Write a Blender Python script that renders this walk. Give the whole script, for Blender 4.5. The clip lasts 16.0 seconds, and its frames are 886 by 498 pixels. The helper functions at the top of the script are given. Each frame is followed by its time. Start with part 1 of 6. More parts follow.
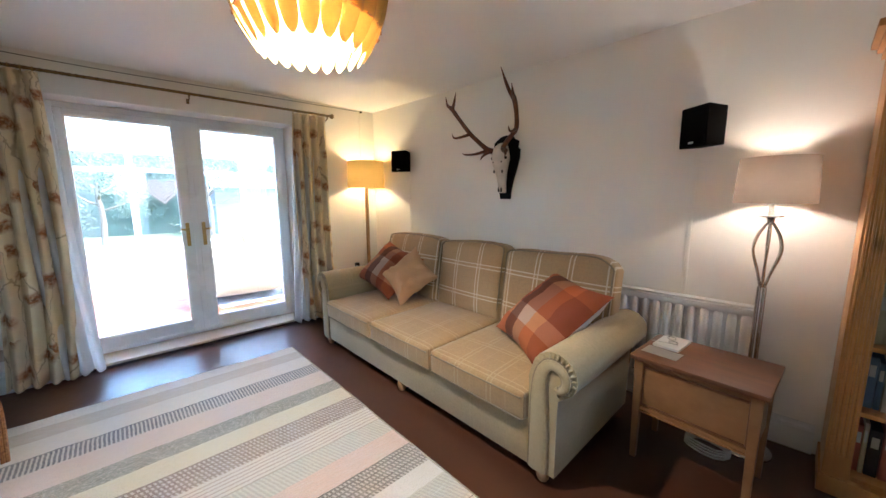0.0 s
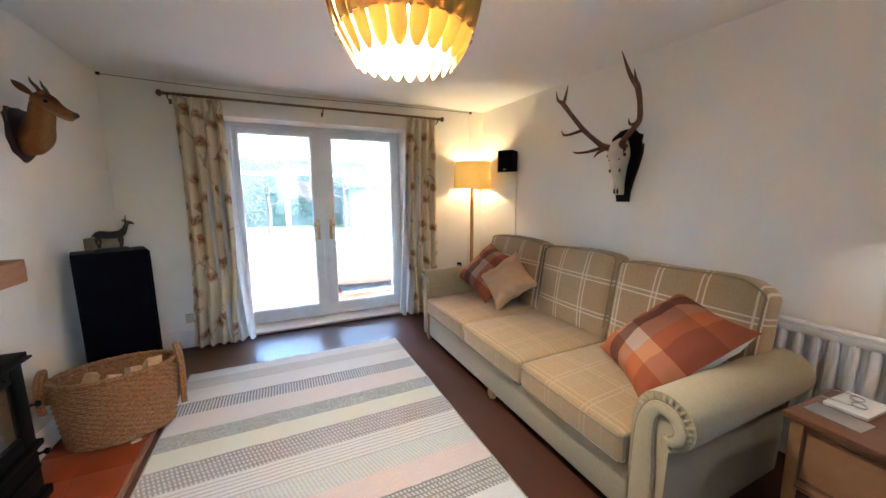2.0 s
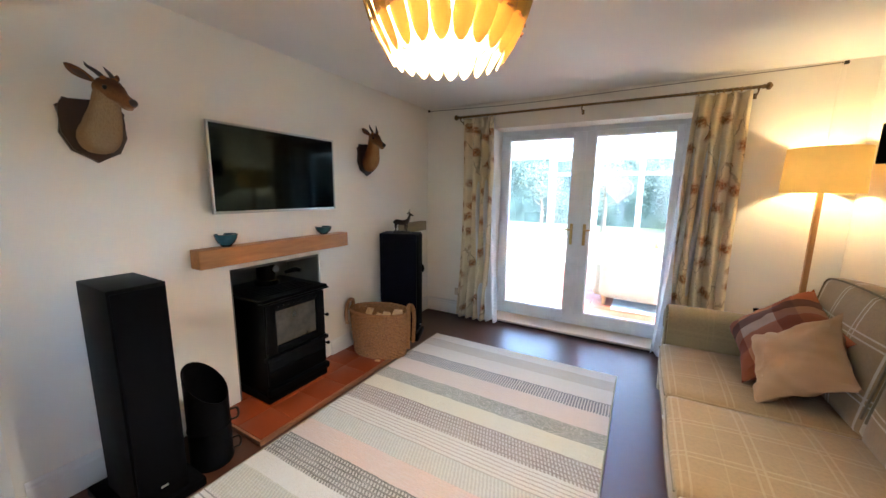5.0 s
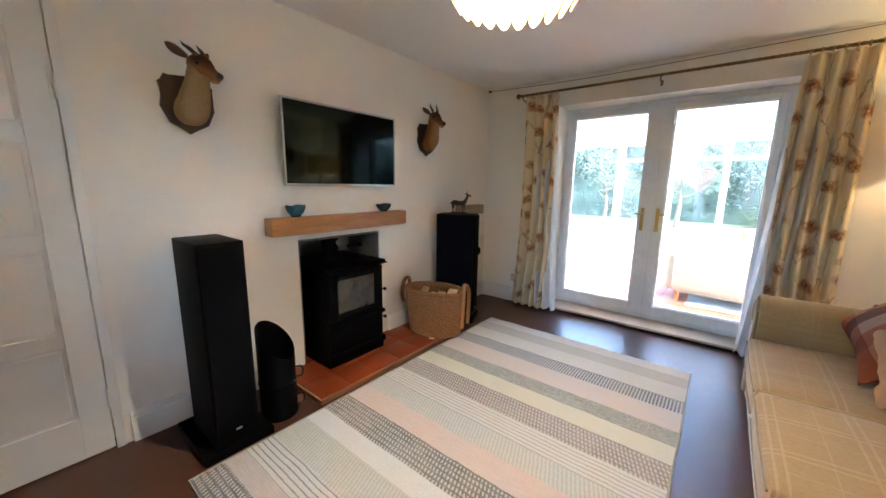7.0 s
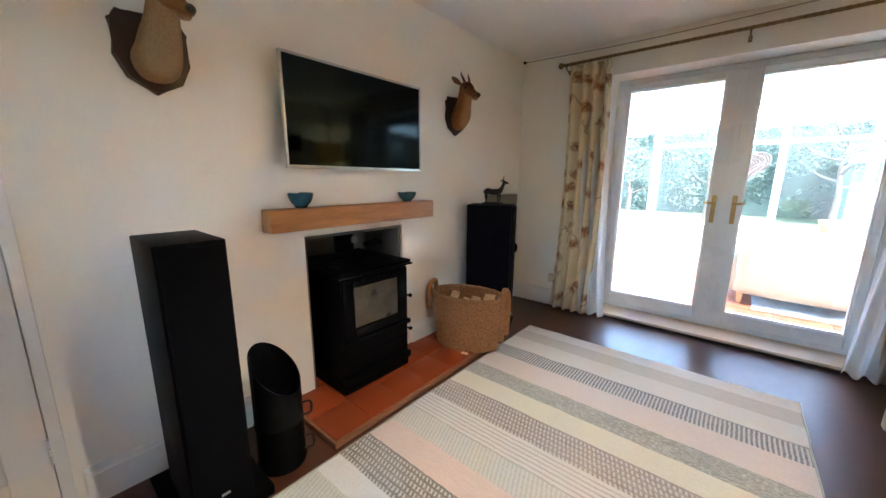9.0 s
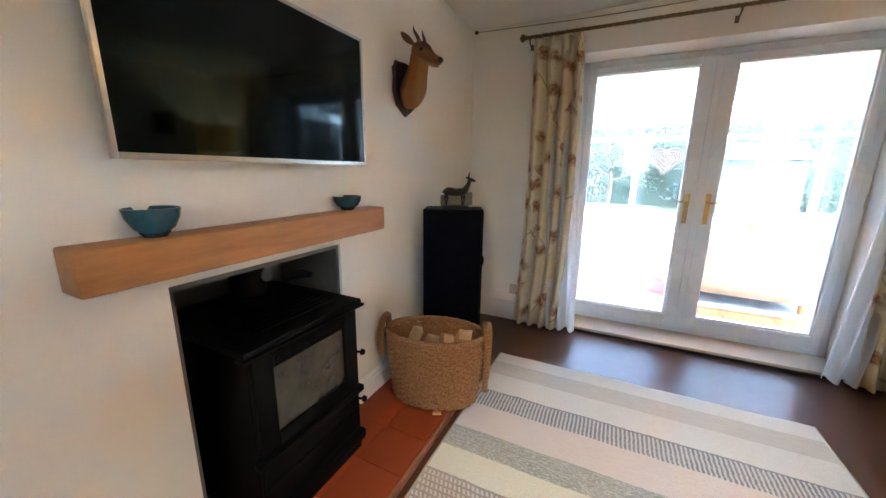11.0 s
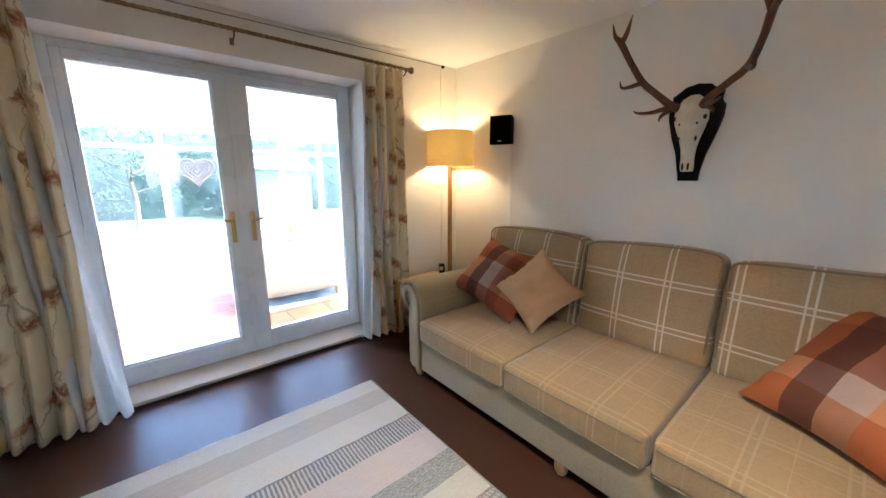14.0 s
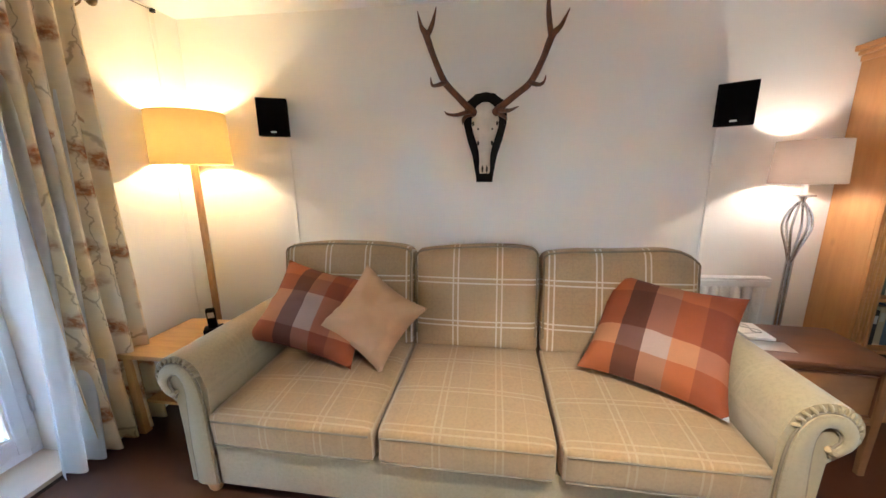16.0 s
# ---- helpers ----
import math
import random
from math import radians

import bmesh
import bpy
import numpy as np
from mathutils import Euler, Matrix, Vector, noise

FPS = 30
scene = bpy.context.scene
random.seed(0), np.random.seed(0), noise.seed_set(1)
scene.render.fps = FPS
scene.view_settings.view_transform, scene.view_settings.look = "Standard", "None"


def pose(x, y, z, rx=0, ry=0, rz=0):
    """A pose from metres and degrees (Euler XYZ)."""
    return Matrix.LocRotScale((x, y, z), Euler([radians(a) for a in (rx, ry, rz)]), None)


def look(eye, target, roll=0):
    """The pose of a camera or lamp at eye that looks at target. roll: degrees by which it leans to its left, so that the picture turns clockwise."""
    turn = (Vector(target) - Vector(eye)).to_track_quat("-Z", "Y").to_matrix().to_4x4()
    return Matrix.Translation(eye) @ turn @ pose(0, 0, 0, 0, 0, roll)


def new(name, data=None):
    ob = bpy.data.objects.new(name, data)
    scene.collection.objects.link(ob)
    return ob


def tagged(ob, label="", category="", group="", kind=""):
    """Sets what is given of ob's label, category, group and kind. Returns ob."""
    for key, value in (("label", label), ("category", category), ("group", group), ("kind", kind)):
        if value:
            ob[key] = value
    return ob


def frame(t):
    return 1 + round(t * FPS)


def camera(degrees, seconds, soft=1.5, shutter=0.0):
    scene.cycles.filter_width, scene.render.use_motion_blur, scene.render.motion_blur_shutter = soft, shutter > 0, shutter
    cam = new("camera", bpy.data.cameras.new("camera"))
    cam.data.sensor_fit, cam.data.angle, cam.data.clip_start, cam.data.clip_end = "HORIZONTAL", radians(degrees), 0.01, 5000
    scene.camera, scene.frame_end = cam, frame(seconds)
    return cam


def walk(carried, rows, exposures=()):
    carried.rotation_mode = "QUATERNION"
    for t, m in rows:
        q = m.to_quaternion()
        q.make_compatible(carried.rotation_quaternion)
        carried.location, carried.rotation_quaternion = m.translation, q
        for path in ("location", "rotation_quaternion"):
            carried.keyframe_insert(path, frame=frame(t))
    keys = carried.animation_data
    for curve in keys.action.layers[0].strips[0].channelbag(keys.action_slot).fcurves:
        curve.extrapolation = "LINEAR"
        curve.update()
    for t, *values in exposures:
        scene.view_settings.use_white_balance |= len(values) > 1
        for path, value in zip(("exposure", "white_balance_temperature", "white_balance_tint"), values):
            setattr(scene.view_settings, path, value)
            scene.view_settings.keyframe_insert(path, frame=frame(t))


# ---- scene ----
cam = camera(103.3, 16.0)
PATH = [
    (0, (0.658, 0.522, 1.395), (2.013, 1.963, 1.1), -0.3),
    (0.5, (0.589, 0.541, 1.414), (1.838, 2.074, 1.111), -0.3),
    (1, (0.568, 0.529, 1.421), (1.738, 2.121, 1.111), -0.3),
    (1.5, (0.688, 0.499, 1.446), (1.685, 2.204, 1.13), -0.2),
    (2, (0.782, 0.525, 1.431), (1.616, 2.316, 1.124), -0.2),
    (2.5, (0.999, 0.598, 1.46), (1.525, 2.503, 1.154), -0.0),
    (3, (1.189, 0.617, 1.467), (1.39, 2.584, 1.166), 0.1),
    (3.5, (1.37, 0.597, 1.486), (1.251, 2.57, 1.182), 0.3),
    (4, (1.532, 0.62, 1.473), (1.112, 2.551, 1.164), 0.4),
    (4.5, (1.687, 0.727, 1.476), (0.955, 2.561, 1.16), 0.6),
    (5, (1.798, 0.738, 1.479), (0.826, 2.455, 1.155), 0.7),
    (7.5, (1.752, 0.747, 1.317), (0.509, 2.272, 0.955), 0.7),
    (8, (1.61, 0.841, 1.294), (0.345, 2.345, 0.929), 0.5),
    (8.5, (1.47, 0.931, 1.277), (0.2, 2.428, 0.895), 0.4),
    (11, (0.692, 1.439, 1.309), (-0.163, 3.194, 0.874), 0.6),
    (11.5, (0.569, 1.552, 1.311), (0.099, 3.451, 0.898), 0.3),
    (12, (0.51, 1.59, 1.367), (0.46, 3.546, 0.953), 0.1),
    (12.5, (0.517, 1.595, 1.404), (0.88, 3.518, 0.993), -0.1),
    (13, (0.549, 1.595, 1.422), (1.29, 3.409, 1.021), -0.2),
    (13.5, (0.638, 1.62, 1.417), (1.671, 3.285, 1.016), -0.4),
    (14, (0.715, 1.699, 1.385), (1.973, 3.204, 0.996), -0.2),
    (14.5, (0.733, 1.854, 1.398), (2.234, 3.115, 0.999), -0.3),
    (15, (0.732, 2.008, 1.405), (2.452, 2.947, 1.008), -0.4),
    (15.5, (0.811, 2.153, 1.414), (2.659, 2.797, 1.002), -0.7),
    (16, (0.877, 2.317, 1.438), (2.809, 2.603, 1.008), -0.7),
]
EXPOSURES = [(0, 5.58, 5450, 10), (3.5, 5.73, 5450, 10), (5, 5.63, 5650, 10), (7.3, 5.58, 5850, 10), (11, 5.68, 5850, 10), (12, 5.78, 5750, 10), (13, 5.78, 5600, 10), (13.9, 5.58, 5450, 10),
             (14.4, 5.08, 5200, 10), (15, 5.43, 5300, 10), (15.4, 5.63, 5350, 10), (15.8, 5.93, 5350, 10), (16, 6.03, 5350, 10)]
walk(cam, [(t, look(eye, target, roll)) for t, eye, target, roll in PATH], exposures=EXPOSURES)

# ---- light ----
world = bpy.data.worlds.new("sky")
scene.world = world
world.use_nodes = True
wn = world.node_tree
sky = wn.nodes.new("ShaderNodeTexSky")
sky.sky_type = "NISHITA"
sky.sun_disc = False
sky.sun_elevation, sky.sun_rotation = radians(55), radians(100)
sky.altitude, sky.dust_density, sky.air_density = 50, 3.0, 1.0
wn.links.new(sky.outputs[0], wn.nodes["Background"].inputs[0])
wn.nodes["Background"].inputs[1].default_value = 0.15
sun = new("sun", bpy.data.lights.new("sun", "SUN"))
sun.data.energy, sun.data.angle, sun.data.color = 0.6, radians(12), (1.0, 0.96, 0.9)
sun.matrix_world = look((0, 0, 8), (-0.55, 0.12, 7.1))


PEND = Vector((1.22, 1.77, 0))
LAMP_N = Vector((2.85, 4.152, 0))
LAMP_S = Vector((3.04, 0.675, 0))


# ---- materials ----
class Nodes:
    """Short hand for one node material."""

    def __init__(self, name):
        self.m = bpy.data.materials.new(name)
        self.m.use_nodes = True
        self.t = self.m.node_tree
        self.b = self.t.nodes["Principled BSDF"]

    def n(self, kind, **values):
        node = self.t.nodes.new("ShaderNode" + kind)
        for key, v in values.items():
            if key in node.inputs:
                node.inputs[key].default_value = v
        return node

    def link(self, a, b):
        self.t.links.new(a, b)

    def coords(self, kind="Object", scale=(1, 1, 1), rot=(0, 0, 0)):
        c, mp = self.n("TexCoord"), self.n("Mapping")
        self.link(c.outputs[kind], mp.inputs[0])
        mp.inputs["Scale"].default_value = scale
        mp.inputs["Rotation"].default_value = rot
        return mp.outputs[0]

    def noise(self, vec, scale, detail=4.0, rough=0.55):
        k = self.n("TexNoise", Scale=scale, Detail=detail, Roughness=rough)
        self.link(vec, k.inputs["Vector"])
        return k.outputs[0]

    def math(self, op, a, b=0.0, clamp=False):
        k = self.n("Math")
        k.operation, k.use_clamp = op, clamp
        for i, v in enumerate((a, b)):
            if isinstance(v, (int, float)):
                k.inputs[i].default_value = v
            else:
                self.link(v, k.inputs[i])
        return k.outputs[0]

    def mix(self, fac, a, b, blend="MIX"):
        k = self.n("Mix")
        k.data_type, k.blend_type = "RGBA", blend
        for i, v in ((0, fac), (6, a), (7, b)):
            if isinstance(v, (int, float)):
                k.inputs[i].default_value = v
            elif isinstance(v, tuple):
                k.inputs[i].default_value = (*v, 1)
            else:
                self.link(v, k.inputs[i])
        return k.outputs[2]

    def ramp(self, fac, stops, constant=False):
        k = self.n("ValToRGB")
        k.color_ramp.interpolation = "CONSTANT" if constant else "LINEAR"
        e = k.color_ramp.elements
        while len(e) < len(stops):
            e.new(0.5)
        for el, (p, c) in zip(e, stops):
            el.position, el.color = p, (*c, 1) if isinstance(c, tuple) else (c, c, c, 1)
        self.link(fac, k.inputs[0])
        return k.outputs[0]

    def bump(self, height, strength, distance=0.002):
        k = self.n("Bump", Strength=strength, Distance=distance)
        self.link(height, k.inputs["Height"])
        self.link(k.outputs[0], self.b.inputs["Normal"])

    def done(self, colour, rough=0.6, metal=0.0, spec=0.5):
        if isinstance(colour, tuple):
            self.b.inputs["Base Color"].default_value = (*colour, 1)
        else:
            self.link(colour, self.b.inputs["Base Color"])
        if isinstance(rough, (int, float)):
            self.b.inputs["Roughness"].default_value = rough
        else:
            self.link(rough, self.b.inputs["Roughness"])
        self.b.inputs["Metallic"].default_value = metal
        self.b.inputs["Specular IOR Level"].default_value = spec
        return self.m


def paint(name, colour, rough=0.6, var=0.06, big=1.2, fine=90.0, relief=0.12, metal=0.0, spec=0.5):
    """Plain surface with slight blotches, a fine grain and uneven gloss."""
    k = Nodes(name)
    v = k.coords()
    a, b = k.noise(v, big, 3), k.noise(v, fine, 2)
    dark = tuple(c * (1 - 2.2 * var) for c in colour)
    col = k.mix(k.ramp(a, [(0.3, 0.0), (0.7, 1.0)]), dark, colour)
    col = k.mix(k.math("MULTIPLY", b, var * 2), col, tuple(c * 0.8 for c in colour))
    k.bump(b, relief, 0.001)
    return k.done(col, k.math("ADD", k.math("MULTIPLY", a, 0.14), rough - 0.07), metal, spec)


def wood(name, light, dark, scale=(3, 3, 0.5), rough=0.45, knots=False):
    """Stretched grain along the axis with the smallest scale."""
    k = Nodes(name)
    v = k.coords(scale=scale)
    g, f = k.noise(v, 7, 6, 0.65), k.noise(v, 45, 3)
    col = k.mix(k.ramp(g, [(0.34, 0.0), (0.66, 1.0)]), dark, light)
    col = k.mix(k.math("MULTIPLY", f, 0.35), col, dark)
    if knots:
        vo = k.n("TexVoronoi", Scale=3.2)
        k.link(k.coords(scale=(1.2, 1.2, 0.7)), vo.inputs["Vector"])
        col = k.mix(k.ramp(vo.outputs[0], [(0.03, 0.8), (0.11, 0.0)]), col, tuple(c * 0.35 for c in dark))
    k.bump(f, 0.15, 0.001)
    return k.done(col, k.math("ADD", k.math("MULTIPLY", g, 0.2), rough - 0.1))


def lines(k, axis_out, period, offset, width):
    """Mask of thin lines, one each period."""
    fr = k.math("FRACT", k.math("ADD", k.math("DIVIDE", axis_out, period), offset))
    return k.math("LESS_THAN", k.math("ABSOLUTE", k.math("SUBTRACT", fr, 0.5)), width / period / 2)


def axes(k, kind="Object"):
    s = k.n("SeparateXYZ")
    k.link(k.coords(kind), s.inputs[0])
    return s.outputs


def weave(k, vec, scale):
    w1, w2 = k.n("TexWave", Scale=scale), k.n("TexWave", Scale=scale)
    w2.bands_direction = "Y"
    k.link(vec, w1.inputs["Vector"]), k.link(vec, w2.inputs["Vector"])
    return k.math("MULTIPLY", w1.outputs[1], w2.outputs[1])


def tweed(name, base, line, thin, period, axis_a="X", axis_b="Y", strength=0.75):
    """Woven upholstery with pale double check lines."""
    k = Nodes(name)
    o = axes(k)
    v = k.coords()
    a, b = o[axis_a], o[axis_b]
    mask = None
    for ax in (a, b):
        for off in (0.0, 0.045 / period * 0.6):
            m = lines(k, ax, period, off, 0.008)
            mask = m if mask is None else k.math("MAXIMUM", mask, m)
    thinm = k.math("MAXIMUM", lines(k, a, period, 0.5, 0.005), lines(k, b, period, 0.5, 0.005))
    n1, n2 = k.noise(v, 3), k.noise(v, 320, 2)
    col = k.mix(k.ramp(n1, [(0.3, 0.0), (0.7, 1.0)]), tuple(c * 0.88 for c in base), base)
    col = k.mix(k.math("MULTIPLY", n2, 0.4), col, tuple(c * 0.72 for c in base))
    n3 = k.noise(k.coords(scale=(1, 1, 1)), 70, 3, 0.7)
    col = k.mix(k.ramp(n3, [(0.42, 0.0), (0.68, 0.38)]), col, tuple(c * 0.62 for c in base))
    col = k.mix(k.math("MULTIPLY", thinm, 0.35), col, thin)
    col = k.mix(k.math("MULTIPLY", mask, k.math("ADD", k.math("MULTIPLY", n2, 0.5), strength - 0.25)), col, line)
    k.bump(k.math("ADD", n2, k.math("MULTIPLY", n1, 2.0)), 0.35, 0.0015)
    k.b.inputs["Sheen Weight"].default_value = 0.2
    return k.done(col, 0.9, 0, 0.15)


def checks(name, cols_u, cols_v, w):
    """Broad woven check: bands of colour both ways."""
    k = Nodes(name)
    o = axes(k)
    outs = []
    for ax, cols in ((o["X"], cols_u), (o["Y"], cols_v)):
        f = k.math("ADD", k.math("DIVIDE", ax, w), 0.5, True)
        outs.append(k.ramp(f, [(i / len(cols), c) for i, c in enumerate(cols)], True))
    v = k.coords()
    n1, n2 = k.noise(v, 6), k.noise(v, 260, 2)
    blend = k.n("Gamma", Gamma=0.5)
    k.link(k.mix(1.0, outs[0], outs[1], "MULTIPLY"), blend.inputs[0])
    col = blend.outputs[0]
    col = k.mix(k.math("MULTIPLY", n2, 0.35), col, (0.12, 0.06, 0.04))
    k.bump(k.math("ADD", n2, n1), 0.35, 0.0015)
    return k.done(col, 0.88, 0, 0.15)


def striped_rug():
    """Flat-woven rug: bands across its length, some with dashes or thin lines."""
    k = Nodes("striped_rug_weave")
    o = axes(k)
    v = k.coords()
    cream, tan, pink = (0.72, 0.68, 0.60), (0.54, 0.48, 0.39), (0.68, 0.49, 0.39)
    bands = [(1.10, (0.059, 0.055, 0.050)), (1.24, (0.504, 0.428, 0.361)), (1.34, (0.655, 0.605, 0.512)), (1.475, (0.571, 0.538, 0.412)), (1.66, cream),
             (1.77, (0.084, 0.080, 0.067)), (1.94, pink), (2.10, (0.588, 0.563, 0.462)), (2.245, (0.672, 0.605, 0.504)), (2.40, (0.227, 0.160, 0.130)),
             (2.58, (0.689, 0.622, 0.437)), (2.735, (0.210, 0.214, 0.168)), (2.88, (0.672, 0.538, 0.454)), (3.075, (0.084, 0.101, 0.134)), (3.225, (0.706, 0.647, 0.554)), (3.41, tan), (3.56, (0.739, 0.697, 0.613))]
    y = k.math("ADD", o["Y"], k.math("MULTIPLY", k.math("SUBTRACT", k.noise(v, 5), 0.5), 0.016))
    y = k.math("ADD", y, k.math("MULTIPLY", k.math("SUBTRACT", k.noise(k.coords(scale=(1, 0.2, 1)), 90), 0.5), 0.008))
    f = k.math("DIVIDE", k.math("SUBTRACT", y, 1.10), 2.59)
    col = k.ramp(f, [((p - 1.10) / 2.59, c) for p, c in bands], True)
    light = (0.68, 0.62, 0.53)

    def band(a, b):
        return k.math("MULTIPLY", k.math("GREATER_THAN", y, a), k.math("LESS_THAN", y, b))

    xw = k.math("ADD", o["X"], k.math("MULTIPLY", k.math("SUBTRACT", k.noise(k.coords(scale=(1, 6, 1)), 9), 0.5), 0.012))
    dash = lines(k, xw, 0.019, 0.0, 0.009)
    row = lines(k, y, 0.030, 0.0, 0.020)
    slant = lines(k, k.math("ADD", xw, k.math("MULTIPLY", o["Y"], 0.35)), 0.020, 0.0, 0.010)
    col = k.mix(k.math("MULTIPLY", k.math("MULTIPLY", dash, band(3.075, 3.225)), 0.8), col, light)
    for a, b in ((2.40, 2.58), (1.77, 1.94), (1.10, 1.24)):
        col = k.mix(k.math("MULTIPLY", k.math("MULTIPLY", k.math("MULTIPLY", slant, row), band(a, b)), 0.7), col, light)
    thin = lines(k, y, 0.026, 0.0, 0.007)
    col = k.mix(k.math("MULTIPLY", k.math("MULTIPLY", thin, band(2.245, 2.40)), 0.7), col, (0.24, 0.19, 0.17))
    col = k.mix(k.math("MULTIPLY", k.math("MULTIPLY", thin, band(1.34, 1.475)), 0.85), col, (0.10, 0.09, 0.09))
    for a, b in ((1.475, 1.66), (2.10, 2.245)):
        col = k.mix(k.math("MULTIPLY", k.math("MULTIPLY", slant, band(a, b)), 0.55), col, (0.36, 0.36, 0.31))
    streak = k.noise(k.coords(scale=(3.0, 46, 1)), 4, 5, 0.7)
    fleck = k.noise(k.coords(scale=(1, 3.0, 1)), 70, 3, 0.6)
    col = k.mix(k.math("MULTIPLY", k.ramp(fleck, [(0.50, 0.0), (0.60, 0.7)]), band(2.735, 2.88)), col, (0.62, 0.59, 0.50))
    speck = k.noise(k.coords(scale=(1, 2.2, 1)), 130, 2)
    col = k.mix(k.ramp(speck, [(0.50, 0.0), (0.66, 0.42)]), col, (0.36, 0.31, 0.25))
    col = k.mix(k.ramp(streak, [(0.46, 0.0), (0.72, 0.4)]), col, (0.78, 0.74, 0.66))
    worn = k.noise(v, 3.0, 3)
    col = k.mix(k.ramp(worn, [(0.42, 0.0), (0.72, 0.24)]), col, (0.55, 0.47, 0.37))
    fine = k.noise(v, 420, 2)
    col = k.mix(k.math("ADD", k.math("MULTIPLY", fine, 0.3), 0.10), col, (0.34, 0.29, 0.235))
    k.bump(k.math("ADD", fine, k.math("MULTIPLY", weave(k, v, 60.0), 1.0)), 0.5, 0.002)
    return k.done(col, 0.95, 0, 0.1)


def curtain_cloth():
    """Tan cotton printed with soft rust flower heads, small brown stars and faint stems."""
    k = Nodes("printed_curtain_cloth")
    v = k.coords("UV")
    base = k.mix(k.noise(v, 2), (0.82, 0.68, 0.44), (0.87, 0.76, 0.55))
    warp = k.n("VectorMath")
    warp.operation = "MULTIPLY_ADD"
    nz = k.n("TexNoise", Scale=14.0, Detail=4.0)
    k.link(v, nz.inputs["Vector"]), k.link(nz.outputs[1], warp.inputs[0])
    warp.inputs[1].default_value = (0.09, 0.09, 0)
    k.link(v, warp.inputs[2])
    mh = k.n("Mapping", Scale=(3.7, 3.2, 1), Rotation=(0, 0, 0.10))
    k.link(warp.outputs[0], mh.inputs[0])
    vo = k.n("TexVoronoi", Scale=1.0, Randomness=0.85)
    k.link(mh.outputs[0], vo.inputs["Vector"])
    off, oval_d, ln = k.n("VectorMath"), k.n("VectorMath"), k.n("VectorMath")
    off.operation, oval_d.operation, ln.operation = "SUBTRACT", "MULTIPLY", "LENGTH"
    k.link(mh.outputs[0], off.inputs[0]), k.link(vo.outputs["Position"], off.inputs[1])
    k.link(off.outputs[0], oval_d.inputs[0])
    oval_d.inputs[1].default_value = (2.7, 5.6, 0)
    k.link(oval_d.outputs[0], ln.inputs[0])
    dist = ln.outputs["Value"]
    petals = k.noise(v, 42, 4)
    head = k.math("MULTIPLY", k.ramp(dist, [(0.45, 1.0), (1.0, 0.0)]), k.ramp(petals, [(0.36, 0.42), (0.56, 0.95)]))
    col = k.mix(head, base, (0.36, 0.125, 0.04))
    col = k.mix(k.ramp(dist, [(0.10, 0.6), (0.28, 0.0)]), col, (0.15, 0.06, 0.035))
    ms2 = k.n("Mapping", Scale=(4.2, 4.0, 1), Location=(0.37, 0.21, 0))
    k.link(warp.outputs[0], ms2.inputs[0])
    stars = k.n("TexVoronoi", Scale=1.0, Randomness=0.8)
    k.link(ms2.outputs[0], stars.inputs["Vector"])
    col = k.mix(k.ramp(stars.outputs[0], [(0.045, 0.7), (0.09, 0.0)]), col, (0.16, 0.08, 0.045))
    st = k.n("TexVoronoi", Scale=2.2)
    st.feature = "DISTANCE_TO_EDGE"
    mp = k.n("Mapping", Scale=(2.2, 0.55, 1), Rotation=(0, 0, 0.22))
    k.link(warp.outputs[0], mp.inputs[0]), k.link(mp.outputs[0], st.inputs["Vector"])
    col = k.mix(k.ramp(st.outputs[0], [(0.005, 0.55), (0.014, 0.0)]), col, (0.24, 0.15, 0.08))
    fine = k.noise(v, 380, 2)
    k.bump(fine, 0.2, 0.001)
    col = k.mix(k.math("MULTIPLY", fine, 0.2), col, (0.35, 0.26, 0.17))
    tr = k.n("BsdfTranslucent")
    k.link(col, tr.inputs[0])
    ms = k.n("MixShader")
    ms.inputs[0].default_value = 0.14
    k.done(col, 0.92, 0, 0.1)
    k.link(k.b.outputs[0], ms.inputs[1]), k.link(tr.outputs[0], ms.inputs[2])
    k.link(ms.outputs[0], k.t.nodes["Material Output"].inputs[0])
    return k.m


def thin_cloth(name, colour, through_part, fine=300.0):
    """Cloth or veneer that lets some light through."""
    k = Nodes(name)
    v = k.coords()
    n1, n2 = k.noise(v, 14, 3), k.noise(v, fine, 2)
    col = k.mix(k.math("MULTIPLY", n2, 0.3), k.mix(n1, tuple(c * 0.9 for c in colour), colour), tuple(c * 0.7 for c in colour))
    k.done(col, 0.7, 0, 0.3)
    k.bump(n2, 0.15, 0.0008)
    tr = k.n("BsdfTranslucent")
    k.link(col, tr.inputs[0])
    ms = k.n("MixShader")
    ms.inputs[0].default_value = through_part
    k.link(k.b.outputs[0], ms.inputs[1]), k.link(tr.outputs[0], ms.inputs[2])
    k.link(ms.outputs[0], k.t.nodes["Material Output"].inputs[0])
    return k.m


def glass_sheet(name, gloss=0.06, tint=(0.97, 0.99, 0.98)):
    k = Nodes(name)
    a, g, ms = k.n("BsdfTransparent"), k.n("BsdfGlossy", Roughness=0.02), k.n("MixShader")
    a.inputs[0].default_value = (*tint, 1)
    fr = k.n("Fresnel", IOR=1.45)
    k.link(k.math("ADD", k.math("MULTIPLY", fr.outputs[0], 0.9), gloss * 0.2, True), ms.inputs[0])
    k.link(a.outputs[0], ms.inputs[1]), k.link(g.outputs[0], ms.inputs[2])
    k.link(ms.outputs[0], k.t.nodes["Material Output"].inputs[0])
    return k.m


